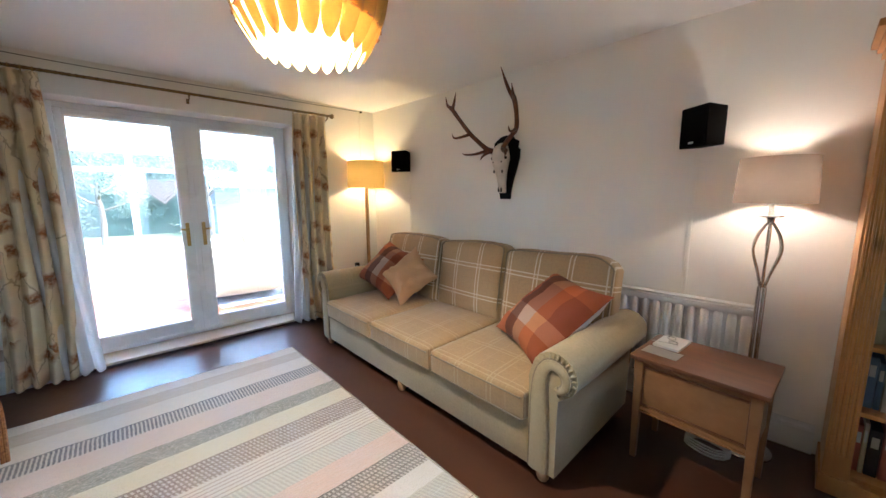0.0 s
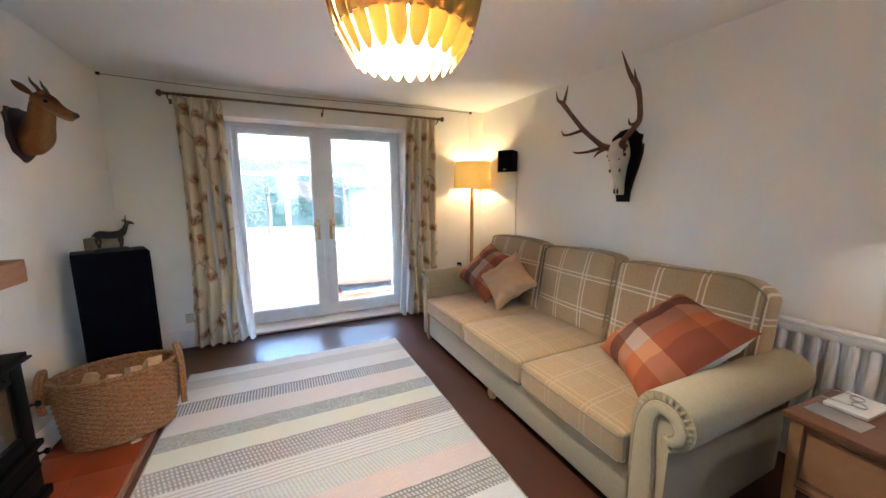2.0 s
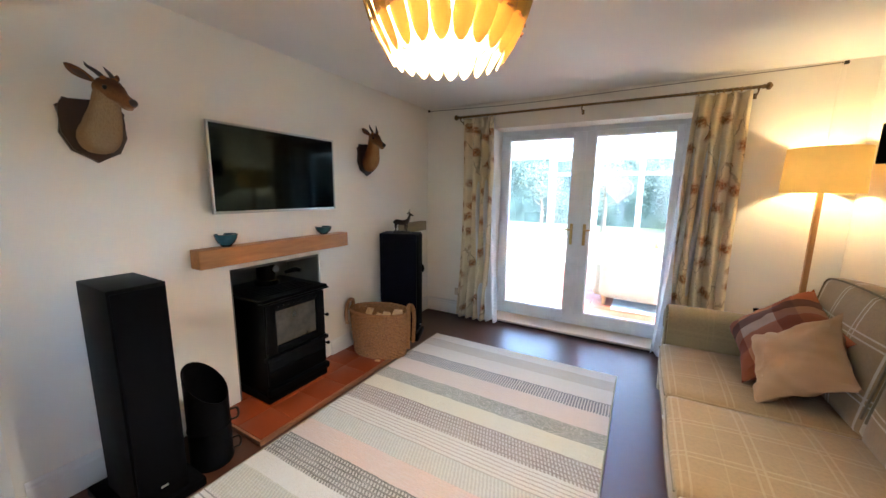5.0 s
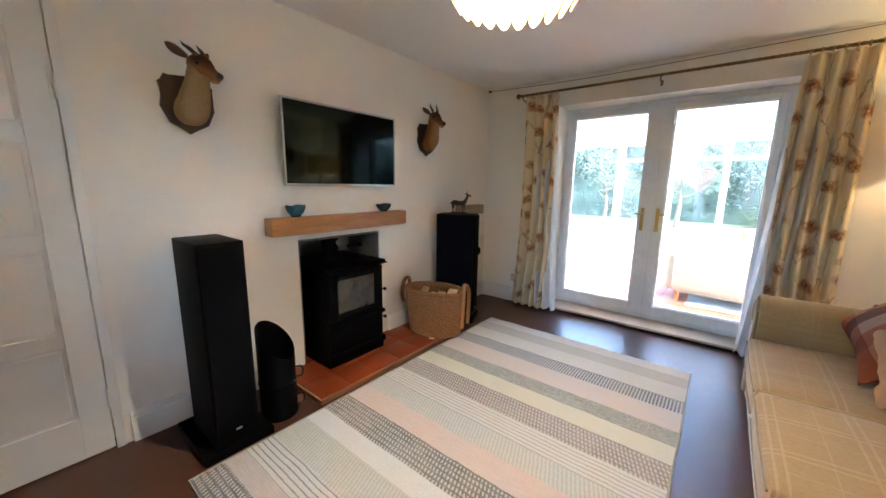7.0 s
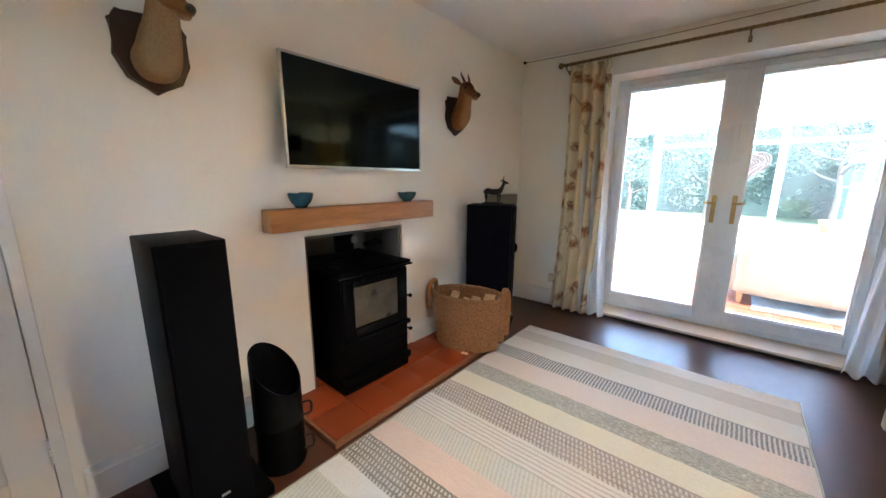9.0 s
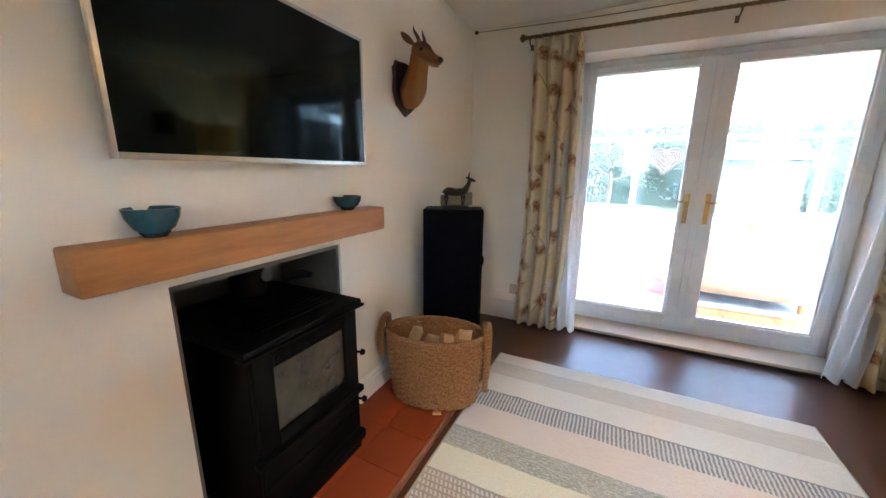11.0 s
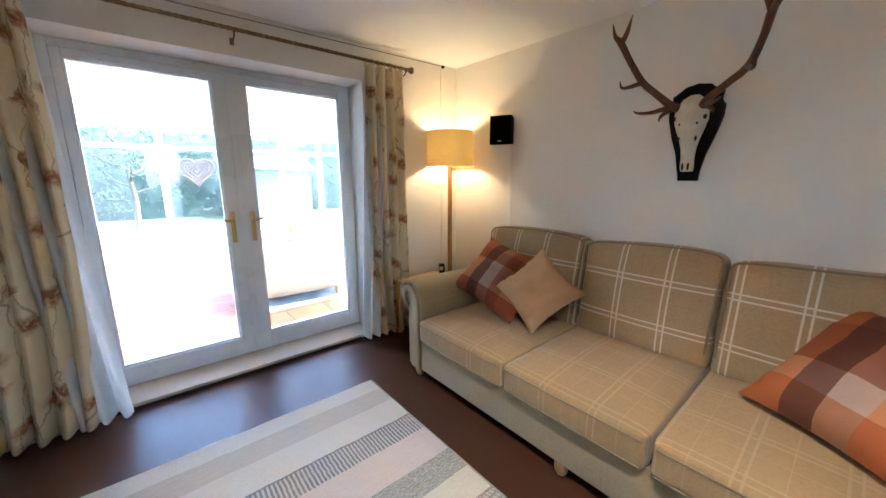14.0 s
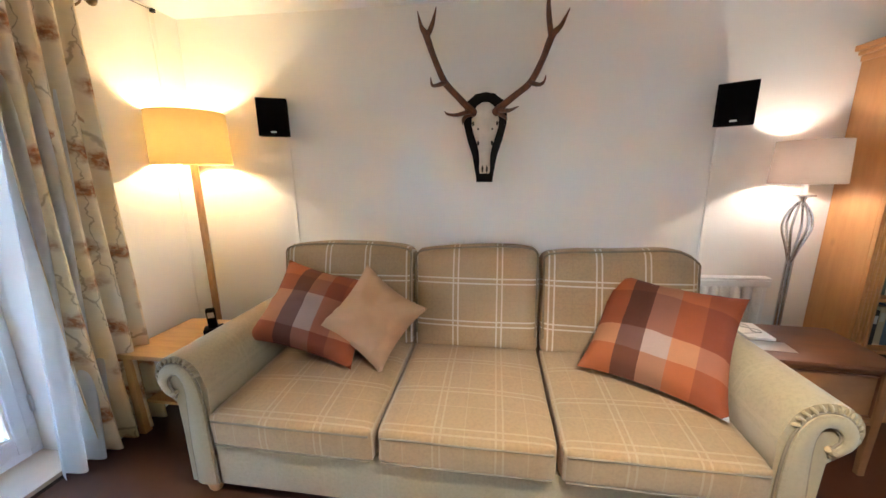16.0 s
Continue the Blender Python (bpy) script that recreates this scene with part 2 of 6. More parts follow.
def glowing(name, colour, strength):
    k = Nodes(name)
    k.b.inputs["Emission Color"].default_value = (*colour, 1)
    k.b.inputs["Emission Strength"].default_value = strength
    return k.done(colour, 0.5)


def dark_floor():
    """Dark brown smooth sheet floor, worn and slightly glossy."""
    k = Nodes("brown_floor")
    v = k.coords()
    a, b, c = k.noise(v, 1.3, 4), k.noise(v, 26, 4), k.noise(v, 240, 2)
    col = k.mix(k.ramp(a, [(0.3, 0.0), (0.7, 1.0)]), (0.058, 0.0175, 0.0065), (0.088, 0.029, 0.011))
    col = k.mix(k.math("MULTIPLY", b, 0.5), col, (0.044, 0.015, 0.007))
    col = k.mix(k.math("MULTIPLY", c, 0.08), col, (0.12, 0.05, 0.026))
    k.bump(c, 0.03, 0.0005)
    return k.done(col, k.math("ADD", k.math("MULTIPLY", b, 0.10), 0.29), 0, 0.65)


def pelt(name, base, dark, pale, face):
    """Short coat: darker along the back or the bridge of the nose, paler on the throat or the chin."""
    k = Nodes(name)
    o = axes(k)
    n1 = k.noise(k.coords(), 16, 4)
    hair = k.noise(k.coords(scale=(1, 1, 0.25)), 260, 3, 0.7)
    if face:
        side = k.math("SUBTRACT", k.math("ADD", o["Z"], k.math("MULTIPLY", o["X"], 0.42)), 0.206)
    else:
        side = k.math("SUBTRACT", k.math("SUBTRACT", 0.085, k.math("MULTIPLY", o["Z"], -0.25)), o["X"])
    side = k.math("ADD", side, k.math("MULTIPLY", k.math("SUBTRACT", n1, 0.5), 0.03))
    col = k.mix(k.ramp(k.math("ADD", k.math("MULTIPLY", side, 9.0), 0.5), [(0.62, 0.0), (0.92, 0.85)]), base, dark)
    col = k.mix(k.ramp(k.math("ADD", k.math("MULTIPLY", side, 9.0), 0.5), [(0.10, 0.7), (0.36, 0.0)]), col, pale)
    col = k.mix(k.ramp(hair, [(0.45, 0.0), (0.7, 0.45)]), col, dark)
    k.bump(hair, 0.5, 0.002)
    return k.done(col, 0.85, 0, 0.15)


def clay(name, light, dark, rough):
    k = Nodes(name)
    v = k.coords()
    a, b = k.noise(v, 5, 4), k.noise(v, 90, 3)
    r = k.n("ObjectInfo")
    col = k.mix(k.ramp(a, [(0.3, 0.0), (0.7, 1.0)]), dark, light)
    col = k.mix(k.math("MULTIPLY", r.outputs["Random"], 0.45), col, dark)
    k.bump(b, 0.2, 0.0015)
    return k.done(col, k.math("ADD", k.math("MULTIPLY", a, 0.2), rough), 0, 0.28)


WALL = paint("cream_wall_paint", (0.86, 0.815, 0.735), 0.75, 0.02, 0.9, 160, 0.2)
CEIL = paint("white_ceiling_paint", (0.87, 0.85, 0.81), 0.85, 0.015, 1.0, 130, 0.2)
WHITE = paint("white_gloss_paint", (0.82, 0.81, 0.78), 0.35, 0.02, 2.0, 60, 0.06)
UPVC = paint("white_plastic_frame", (0.80, 0.83, 0.86), 0.28, 0.015, 2.0, 40, 0.03)
FLOOR_M = dark_floor()
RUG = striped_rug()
CURTAIN = curtain_cloth()
LINING = thin_cloth("white_curtain_lining", (0.92, 0.92, 0.91), 0.75)
BRASS = paint("aged_brass", (0.50, 0.34, 0.13), 0.32, 0.12, 6, 80, 0.1, 1.0)
CHROME = paint("brushed_chrome", (0.62, 0.60, 0.58), 0.25, 0.05, 6, 90, 0.05, 1.0)
BLACK = paint("black_ash_veneer", (0.0035, 0.0033, 0.0033), 0.5, 0.2, 8, 180, 0.2, 0, 0.04)
NAVY = paint("dark_blue_grille_cloth", (0.0030, 0.0029, 0.0036), 0.8, 0.2, 8, 400, 0.4, 0, 0.05)
DEEP_NAVY = paint("deep_navy_cloth", (0.004, 0.004, 0.009), 0.8, 0.2, 8, 400, 0.4, 0, 0.05)
IRON = paint("matt_black_cast_iron", (0.0036, 0.0036, 0.0038), 0.5, 0.2, 9, 120, 0.35, 0, 0.04)
SOOT = paint("sooty_fire_glass", (0.06, 0.046, 0.03), 0.12, 0.35, 7, 30, 0.05, 0, 0.6)
SLATE = paint("grey_render_recess", (0.16, 0.15, 0.13), 0.9, 0.2, 4, 60, 0.5)
OAK = wood("light_oak", (0.50, 0.29, 0.12), (0.33, 0.17, 0.065), (3, 0.4, 3))
OAK_Z = wood("light_oak_upright", (0.50, 0.29, 0.12), (0.33, 0.17, 0.065), (3, 3, 0.4))
LAMP_OAK = wood("golden_oak", (0.66, 0.40, 0.15), (0.50, 0.27, 0.09), (3, 0.4, 3))
LAMP_OAK_Z = wood("golden_oak_upright", (0.66, 0.40, 0.15), (0.50, 0.27, 0.09), (3, 3, 0.4))
PINE = wood("honey_pine", (0.50, 0.25, 0.082), (0.41, 0.192, 0.06), (3, 3, 0.4), 0.4, True)
CHERRY = wood("cherry_top", (0.21, 0.082, 0.032), (0.12, 0.045, 0.018), (3, 0.4, 3), 0.35)
CHERRY_Z = wood("pale_cherry_frame", (0.35, 0.175, 0.066), (0.235, 0.108, 0.042), (3, 0.6, 1), 0.4)
DARKWOOD = wood("dark_stained_shield_wood", (0.045, 0.014, 0.008), (0.018, 0.006, 0.004), (3, 3, 0.5), 0.35)
EBONY = paint("black_lacquered_shield", (0.008, 0.007, 0.007), 0.4, 0.15, 5, 60, 0.1, 0, 0.15)
PLAIN_SOFA = tweed("plain_green_beige_wool", (0.365, 0.275, 0.142), (0.385, 0.292, 0.155), (0.365, 0.275, 0.142), 0.5, strength=0.26)
PLAID_SEAT = tweed("beige_plaid_wool_seat", (0.36, 0.228, 0.100), (0.50, 0.37, 0.22), (0.40, 0.275, 0.14), 0.235, strength=0.26)
PLAID_BACK = tweed("beige_plaid_wool_back", (0.39, 0.258, 0.126), (0.76, 0.67, 0.52), (0.28, 0.19, 0.10), 0.235, "Y", "Z", 0.54)
PIPING = paint("brown_piping", (0.24, 0.18, 0.10), 0.85, 0.1, 20, 200, 0.2)
ORANGE, RUST, BROWN, GREY, SAND = (0.33, 0.086, 0.021), (0.18, 0.036, 0.012), (0.032, 0.010, 0.007), (0.25, 0.18, 0.155), (0.46, 0.29, 0.185)
CHECK_A = checks("rust_check_wool", (ORANGE, BROWN, GREY, ORANGE, RUST), (ORANGE, SAND, RUST, RUST, ORANGE), 0.50)
LINEN_BACK = paint("pale_cushion_back", (0.62, 0.58, 0.52), 0.9, 0.06, 5, 350, 0.4)
CHECK_B = checks("brown_check_wool", (ORANGE, BROWN, GREY, RUST, ORANGE), (RUST, SAND, SAND, RUST, ORANGE), 0.46)
SANDY = paint("sand_cotton", (0.45, 0.26, 0.125), 0.9, 0.06, 5, 350, 0.4)
FUR = pelt("fawn_deer_fur", (0.25, 0.10, 0.030), (0.10, 0.038, 0.014), (0.40, 0.22, 0.10), False)
FUR_PALE = pelt("pale_throat_fur", (0.25, 0.145, 0.070), (0.15, 0.070, 0.028), (0.40, 0.27, 0.15), False)
FUR_HEAD = pelt("deer_face_fur", (0.24, 0.11, 0.042), (0.055, 0.023, 0.012), (0.55, 0.40, 0.26), True)
EAR_IN = paint("pale_ear_lining", (0.10, 0.05, 0.032), 0.85, 0.2, 9, 220, 0.6)
HORN = paint("dark_horn", (0.045, 0.03, 0.022), 0.45, 0.2, 20, 120, 0.4)
ANTLER = wood("brown_antler", (0.19, 0.058, 0.014), (0.060, 0.019, 0.006), (6, 6, 2), 0.45)
BONE = paint("bleached_bone", (0.74, 0.66, 0.53), 0.6, 0.1, 14, 90, 0.4)
HOLLOW_SHADE = paint("skull_hollow_shade", (0.035, 0.028, 0.022), 0.8, 0.2)
BRONZE = paint("dark_bronze", (0.035, 0.026, 0.02), 0.4, 0.2, 20, 90, 0.3, 0.6)
TEAL = paint("teal_glaze", (0.036, 0.125, 0.165), 0.15, 0.3, 16, 50, 0.1)
GREEN_GLAZE = paint("dark_green_glaze", (0.033, 0.09, 0.10), 0.15, 0.4, 16, 50, 0.1)
TEAL_DARK = paint("dark_glaze_foot", (0.03, 0.04, 0.045), 0.2, 0.3, 16, 50, 0.1)
WICKER = wood("seagrass_weave", (0.43, 0.205, 0.065), (0.15, 0.055, 0.018), (14, 14, 14), 0.75)
LOG = wood("split_log", (0.62, 0.41, 0.21), (0.44, 0.25, 0.11), (4, 4, 4), 0.8)
HEARTH = clay("polished_red_tile", (0.23, 0.041, 0.010), (0.19, 0.032, 0.008), 0.24)
TERRACOTTA = clay("terracotta_tile", (0.24, 0.065, 0.026), (0.17, 0.042, 0.018), 0.45)
GROUT = paint("tile_joint", (0.20, 0.10, 0.06), 0.9)
VENEER = thin_cloth("birch_veneer", (0.54, 0.35, 0.14), 0.21, 120)
VENEER_LOW = thin_cloth("golden_birch_veneer", (0.62, 0.40, 0.12), 0.25, 120)
SHADE_GOLD = thin_cloth("gold_linen_shade", (0.66, 0.45, 0.14), 0.10)
SHADE_GREY = thin_cloth("taupe_linen_shade", (0.37, 0.285, 0.22), 0.10)
BULB_P = glowing("lit_pendant_bulb", (1.0, 0.89, 0.73), 62)
BULB_N = glowing("lit_warm_bulb", (1.0, 0.76, 0.42), 11)
BULB_S = glowing("lit_soft_bulb", (1.0, 0.80, 0.60), 6.4)
GLASS = glass_sheet("window_glass")
ROOF_GLASS = glass_sheet("opal_roof_sheet", 0.06, (0.90, 0.91, 0.92))
SCREEN = paint("black_screen", (0.0015, 0.0015, 0.0018), 0.07, 0.1, 3, 20, 0.0, 0, 0.24)
SCREEN.node_tree.nodes["Principled BSDF"].inputs["Specular Tint"].default_value = (0.6, 0.88, 1.0, 1)
SILVER = paint("silver_bezel", (0.55, 0.54, 0.52), 0.3, 0.04, 6, 90, 0.03, 1.0)
CREAM_SOFA = paint("cream_leather", (0.33, 0.29, 0.19), 0.5, 0.05, 3, 160, 0.3)
LIME = paint("lime_cushion_cotton", (0.45, 0.42, 0.10), 0.9, 0.1, 6, 240, 0.3)
GREY_RUG = paint("blue_grey_rug_pile", (0.46, 0.51, 0.57), 0.95, 0.3, 5, 220, 0.6)
WHITEBOARD = paint("white_card", (0.78, 0.76, 0.72), 0.6, 0.03)
SILL_M = paint("cream_sill_board", (0.66, 0.54, 0.40), 0.5, 0.08, 3, 90, 0.1)
DARKTRIM = paint("dark_brown_trim", (0.03, 0.014, 0.009), 0.5, 0.2)
GRASS = paint("mown_grass", (0.07, 0.09, 0.04), 0.95, 0.25, 0.4, 30, 0.8)
LEAF = paint("garden_leaf", (0.090, 0.120, 0.100), 0.8, 0.35, 1.5, 6, 0.3, 0, 0.04)
BARK = paint("grey_bark", (0.14, 0.10, 0.07), 0.9, 0.3, 8, 60, 0.8)
SHED_M = paint("blue_grey_shed_boards", (0.16, 0.20, 0.24), 0.8, 0.15, 2, 60, 0.4)



# ---- builders ----
def link_mesh(name, bm, material, smooth=False):
    bmesh.ops.recalc_face_normals(bm, faces=bm.faces)
    me = bpy.data.meshes.new(name)
    bm.to_mesh(me)
    bm.free()
    for m in material if isinstance(material, (list, tuple)) else (material,):
        me.materials.append(m)
    if smooth:
        for p in me.polygons:
            p.use_smooth = True
        me.set_sharp_from_angle(angle=radians(38))
    return new(name, me)


def part(name, bm, material, parent, label="", smooth=True):
    ob = link_mesh(name, bm, material, smooth)
    ob.parent = parent
    return tagged(ob, label)


def again(ob, m, parent):
    """The same mesh once more as another part."""
    o = ob.copy()
    scene.collection.objects.link(o)
    o.parent, o.matrix_basis = parent, m
    return o


def thing(name, label, category, m=None, group="", kind=""):
    ob = new(name)
    ob.empty_display_size = 0.1
    if m is not None:
        ob.matrix_basis = m
    return tagged(ob, label, category, group, kind)


def single(name, bm, material, label, category, m=None, group="", kind="", smooth=True):
    ob = link_mesh(name, bm, material, smooth)
    if m is not None:
        ob.matrix_basis = m
    return tagged(ob, label, category, group, kind)


def box(bm, a, b, bevel=0.0, seg=2):
    """Box between two corners, with rounded edges."""
    made = bmesh.ops.create_cube(bm, size=1.0)["verts"]
    for v in made:
        v.co = Vector([a[i] + (v.co[i] + 0.5) * (b[i] - a[i]) for i in range(3)])
    if bevel:
        edges = list({e for v in made for e in v.link_edges})
        bmesh.ops.bevel(bm, geom=edges, offset=bevel, segments=seg, affect="EDGES", profile=0.6)
    return bm


def boxes(*items, bevel=0.0):
    bm = bmesh.new()
    for a, b in items:
        box(bm, a, b, bevel)
    return bm


def smooth_line(pts, steps):
    """Points along a soft curve through pts; any number of values a point."""
    p = [np.array(q, float) for q in pts]
    p = [2 * p[0] - p[1]] + p + [2 * p[-1] - p[-2]]
    out = []
    for i in range(1, len(p) - 2):
        for s in range(steps):
            t = s / steps
            a, b, c, d = p[i - 1:i + 3]
            out.append(0.5 * (2 * b + (c - a) * t + (2 * a - 5 * b + 4 * c - d) * t * t + (3 * b - a - 3 * c + d) * t ** 3))
    return out + [p[-2]]


def tube(bm, pts, seg=8, steps=5, flat=1.0):
    """Round bar through (x, y, z, radius) points."""
    line = smooth_line(pts, steps) if steps > 1 else [np.array(q, float) for q in pts]
    rings, side = [], None
    for i, q in enumerate(line):
        a, b = line[max(0, i - 1)][:3], line[min(len(line) - 1, i + 1)][:3]
        d = Vector(b - a).normalized()
        if side is None:
            side = d.orthogonal().normalized()
        side = (side - d * side.dot(d)).normalized()
        up = d.cross(side)
        rings.append([bm.verts.new(Vector(q[:3]) + (side * math.cos(w) + up * math.sin(w) * flat) * max(q[3], 1e-4)) for w in (2 * math.pi * k / seg for k in range(seg))])
    for r, s in zip(rings, rings[1:]):
        for k in range(seg):
            bm.faces.new((r[k], r[(k + 1) % seg], s[(k + 1) % seg], s[k]))
    bm.faces.new(rings[0]), bm.faces.new(rings[-1])
    return bm


def lathe(bm, profile, centre=(0, 0, 0), seg=24, sx=1.0, sy=1.0):
    """Turned body from (radius, height) pairs, closed at both ends."""
    c = Vector(centre)
    rings = [[bm.verts.new(c + Vector((r * sx * math.cos(w), r * sy * math.sin(w), z))) for w in (2 * math.pi * k / seg for k in range(seg))] for r, z in profile]
    for a, b in zip(rings, rings[1:]):
        for k in range(seg):
            bm.faces.new((a[k], a[(k + 1) % seg], b[(k + 1) % seg], b[k]))
    bm.faces.new(rings[0]), bm.faces.new(rings[-1])
    return bm


def slab(bm, outline, thick, bevel=0.0):
    """Flat outline in local y and z, extruded along +x."""
    back = [bm.verts.new((0, y, z)) for y, z in outline]
    front = [bm.verts.new((thick, y, z)) for y, z in outline]
    n = len(outline)
    for i in range(n):
        bm.faces.new((back[i], back[(i + 1) % n], front[(i + 1) % n], front[i]))
    bm.faces.new(back)
    f = bm.faces.new(front)
    if bevel:
        bmesh.ops.bevel(bm, geom=list(f.edges), offset=bevel, segments=2, affect="EDGES", clamp_overlap=True)
    return bm


def soft_block(bm, size, r, bulge=(0, 0, 0), cuts=9, wob=0.0, seed=0.0):
    """Upholstered block about the origin: round edges, swollen faces."""
    made = bmesh.ops.create_cube(bm, size=2.0)["verts"]
    bmesh.ops.subdivide_edges(bm, edges=list({e for v in made for e in v.link_edges}), cuts=cuts, use_grid_fill=True)
    half = [s / 2 for s in size]
    for v in bm.verts:
        t = [math.copysign(abs(c) ** 0.62, c) for c in v.co]
        q = Vector([t[i] * half[i] for i in range(3)])
        core = Vector([max(-(half[i] - r), min(half[i] - r, q[i])) for i in range(3)])
        d = q - core
        if d.length > 1e-6:
            q = core + d.normalized() * r
        for i in range(3):
            j, k = (i + 1) % 3, (i + 2) % 3
            q[i] += t[i] * bulge[i] * (1 - t[j] ** 2) * (1 - t[k] ** 2)
        if wob:
            q += Vector(noise.noise_vector(q * 5 + Vector((seed, seed * 2, 0)))) * wob
        v.co = q
    return bm


def pillow(bm, w, h, thick, seed=0.0, n=22, ear=0.07):
    """Scatter cushion in local x and y with drawn-in sides, pointed corners and creases."""
    grid = {}
    for s in (1, -1):
        for i in range(n + 1):
            for j in range(n + 1):
                u, v = 2 * i / n - 1, 2 * j / n - 1
                edge = i in (0, n) or j in (0, n)
                if edge and s < 0:
                    grid[s, i, j] = grid[1, i, j]
                    continue
                x = u * w / 2 * (1 - ear * (1 - v * v))
                y = v * h / 2 * (1 - ear * (1 - u * u))
                z = 0 if edge else s * thick / 2 * ((1 - abs(u) ** 2.6) * (1 - abs(v) ** 2.6)) ** 0.55
                k = noise.noise(Vector((u * 2.2, v * 2.2, seed + s)))
                z += 0 if edge else 0.014 * k + 0.007 * noise.noise(Vector((u * 5.5, v * 5.5, seed + 3 * s)))
                if not edge and ear > 0.12:
                    r2 = math.hypot(u, v)
                    z += s * 0.009 * r2 * math.sin(9 * math.atan2(v, u) + seed + 4 * k)
                grid[s, i, j] = bm.verts.new((x, y, z + 0.014 * noise.noise(Vector((u * 1.4, v * 1.4, seed)))))
        for i in range(n):
            for j in range(n):
                bm.faces.new((grid[s, i, j], grid[s, i + 1, j], grid[s, i + 1, j + 1], grid[s, i, j + 1])).material_index = 0 if s > 0 else 1
    return bm


def basis(x_axis, y_axis, place):
    """Pose with the given local x and (about) y axes."""
    x = Vector(x_axis).normalized()
    z = x.cross(Vector(y_axis)).normalized()
    y = z.cross(x)
    m = Matrix((x, y, z)).transposed().to_4x4()
    m.translation = place
    return m


FZ = 0.03        # floor level
CZ = 2.40        # ceiling level
WX = -0.455      # west wall face
NY = 4.335       # north wall face
SY = -0.62       # south wall face


def ex(y):
    """The east wall's face, which runs slightly out of square."""
    return 3.165 - 0.04 * (y - 2.39)



# ---- structure ----
def setting(name, bm, material, label, category="wall", smooth=False):
    return single(name, bm, material, label, category, kind="structure", smooth=smooth)


OX0, OX1, OZ = 0.365, 2.105, 2.135         # opening of the garden doors
RY0, RY1, RZ = 1.963, 2.682, 0.968         # fire recess
DY0, DY1, DZ = 0.17, 0.945, 2.05           # room door
OUT = NY + 0.36

setting("floor", boxes(((WX - 0.5, SY - 0.1, FZ - 0.12), (3.5, NY + 0.02, FZ))), FLOOR_M, "dark brown smooth sheet floor with a soft sheen", "floor")
setting("ceiling", boxes(((WX - 0.6, SY - 0.2, CZ), (3.6, OUT, CZ + 0.15))), CEIL, "plain white painted plaster ceiling", "ceiling")
setting("wall_north", boxes(((WX - 0.5, NY, FZ - 0.1), (OX0, OUT, CZ)), ((OX1, NY, FZ - 0.1), (3.6, OUT, CZ)), ((OX0, NY, OZ), (OX1, OUT, CZ)), ((OX0, NY + 0.02, FZ - 0.1), (OX1, OUT, FZ + 0.02))), WALL, "cream painted wall with the garden door opening")
setting("wall_west", boxes(((WX - 0.5, SY, FZ - 0.1), (WX, DY0 - 0.03, CZ)), ((WX - 0.5, DY0 - 0.03, DZ + 0.03), (WX, DY1 + 0.03, CZ)), ((WX - 0.5, DY1 + 0.03, FZ - 0.1), (WX, RY0, CZ)),
                           ((WX - 0.5, RY0, RZ), (WX, RY1, CZ)), ((WX - 0.5, RY1, FZ - 0.1), (WX, NY, CZ)), ((WX - 0.5, RY0, FZ - 0.1), (WX - 0.42, RY1, RZ)), ((WX - 0.5, DY0 - 0.03, FZ - 0.1), (WX - 0.1, DY1 + 0.03, DZ + 0.03))), WALL, "cream painted wall with a fire recess")
SX, SW, SZ0, SZ1 = 0.72, 1.28, 0.95, 2.08        # assumed window in the south wall, out of view, sized for its daylight
setting("wall_south", boxes(((WX - 0.5, SY - 0.15, FZ - 0.1), (SX, SY, CZ)), ((SW, SY - 0.15, FZ - 0.1), (3.6, SY, CZ)), ((SX, SY - 0.15, FZ - 0.1), (SW, SY, SZ0)), ((SX, SY - 0.15, SZ1), (SW, SY, CZ))), WALL, "plain cream painted wall with an assumed window, out of view")
# Added unseen: supposed from lit south-facing sides, it brightens the room from behind.
sw = thing("assumed_window", "unseen white window assumed in the south wall to let daylight in", "window", kind="structure")
part("window_frame", boxes(((SX, SY - 0.10, SZ0), (SX + 0.05, SY - 0.04, SZ1)), ((SW - 0.05, SY - 0.10, SZ0), (SW, SY - 0.04, SZ1)), ((SX + 0.05, SY - 0.10, SZ1 - 0.05), (SW - 0.05, SY - 0.04, SZ1)), ((SX + 0.05, SY - 0.10, SZ0), (SW - 0.05, SY - 0.04, SZ0 + 0.05)), ((0.975, SY - 0.10, SZ0 + 0.05), (1.025, SY - 0.04, SZ1 - 0.05)), bevel=0.005), UPVC, sw, smooth=False)
for xa, xb in ((SX + 0.048, 0.977), (1.023, SW - 0.048)):
    o = part("pane", boxes(((xa, SY - 0.075, SZ0 + 0.048), (xb, SY - 0.069, SZ1 - 0.048))), GLASS, sw, smooth=False)
    o.visible_shadow = False
part("window_sill", boxes(((SX - 0.04, SY - 0.035, SZ0 - 0.025), (SW + 0.04, SY + 0.06, SZ0 - 0.001)), bevel=0.005), WHITE, sw)
part("outer_sill", boxes(((SX - 0.02, SY - 0.20, SZ0 - 0.03), (SW + 0.02, SY - 0.101, SZ0 - 0.001)), bevel=0.005), UPVC, sw)
bm = bmesh.new()
foot = [(ex(SY - 0.2), SY - 0.2), (3.62, SY - 0.2), (3.62, NY), (ex(NY), NY)]
lo = [bm.verts.new((x, y, FZ - 0.1)) for x, y in foot]
hi = [bm.verts.new((x, y, CZ)) for x, y in foot]
for i in range(4):
    bm.faces.new((lo[i], lo[(i + 1) % 4], hi[(i + 1) % 4], hi[i]))
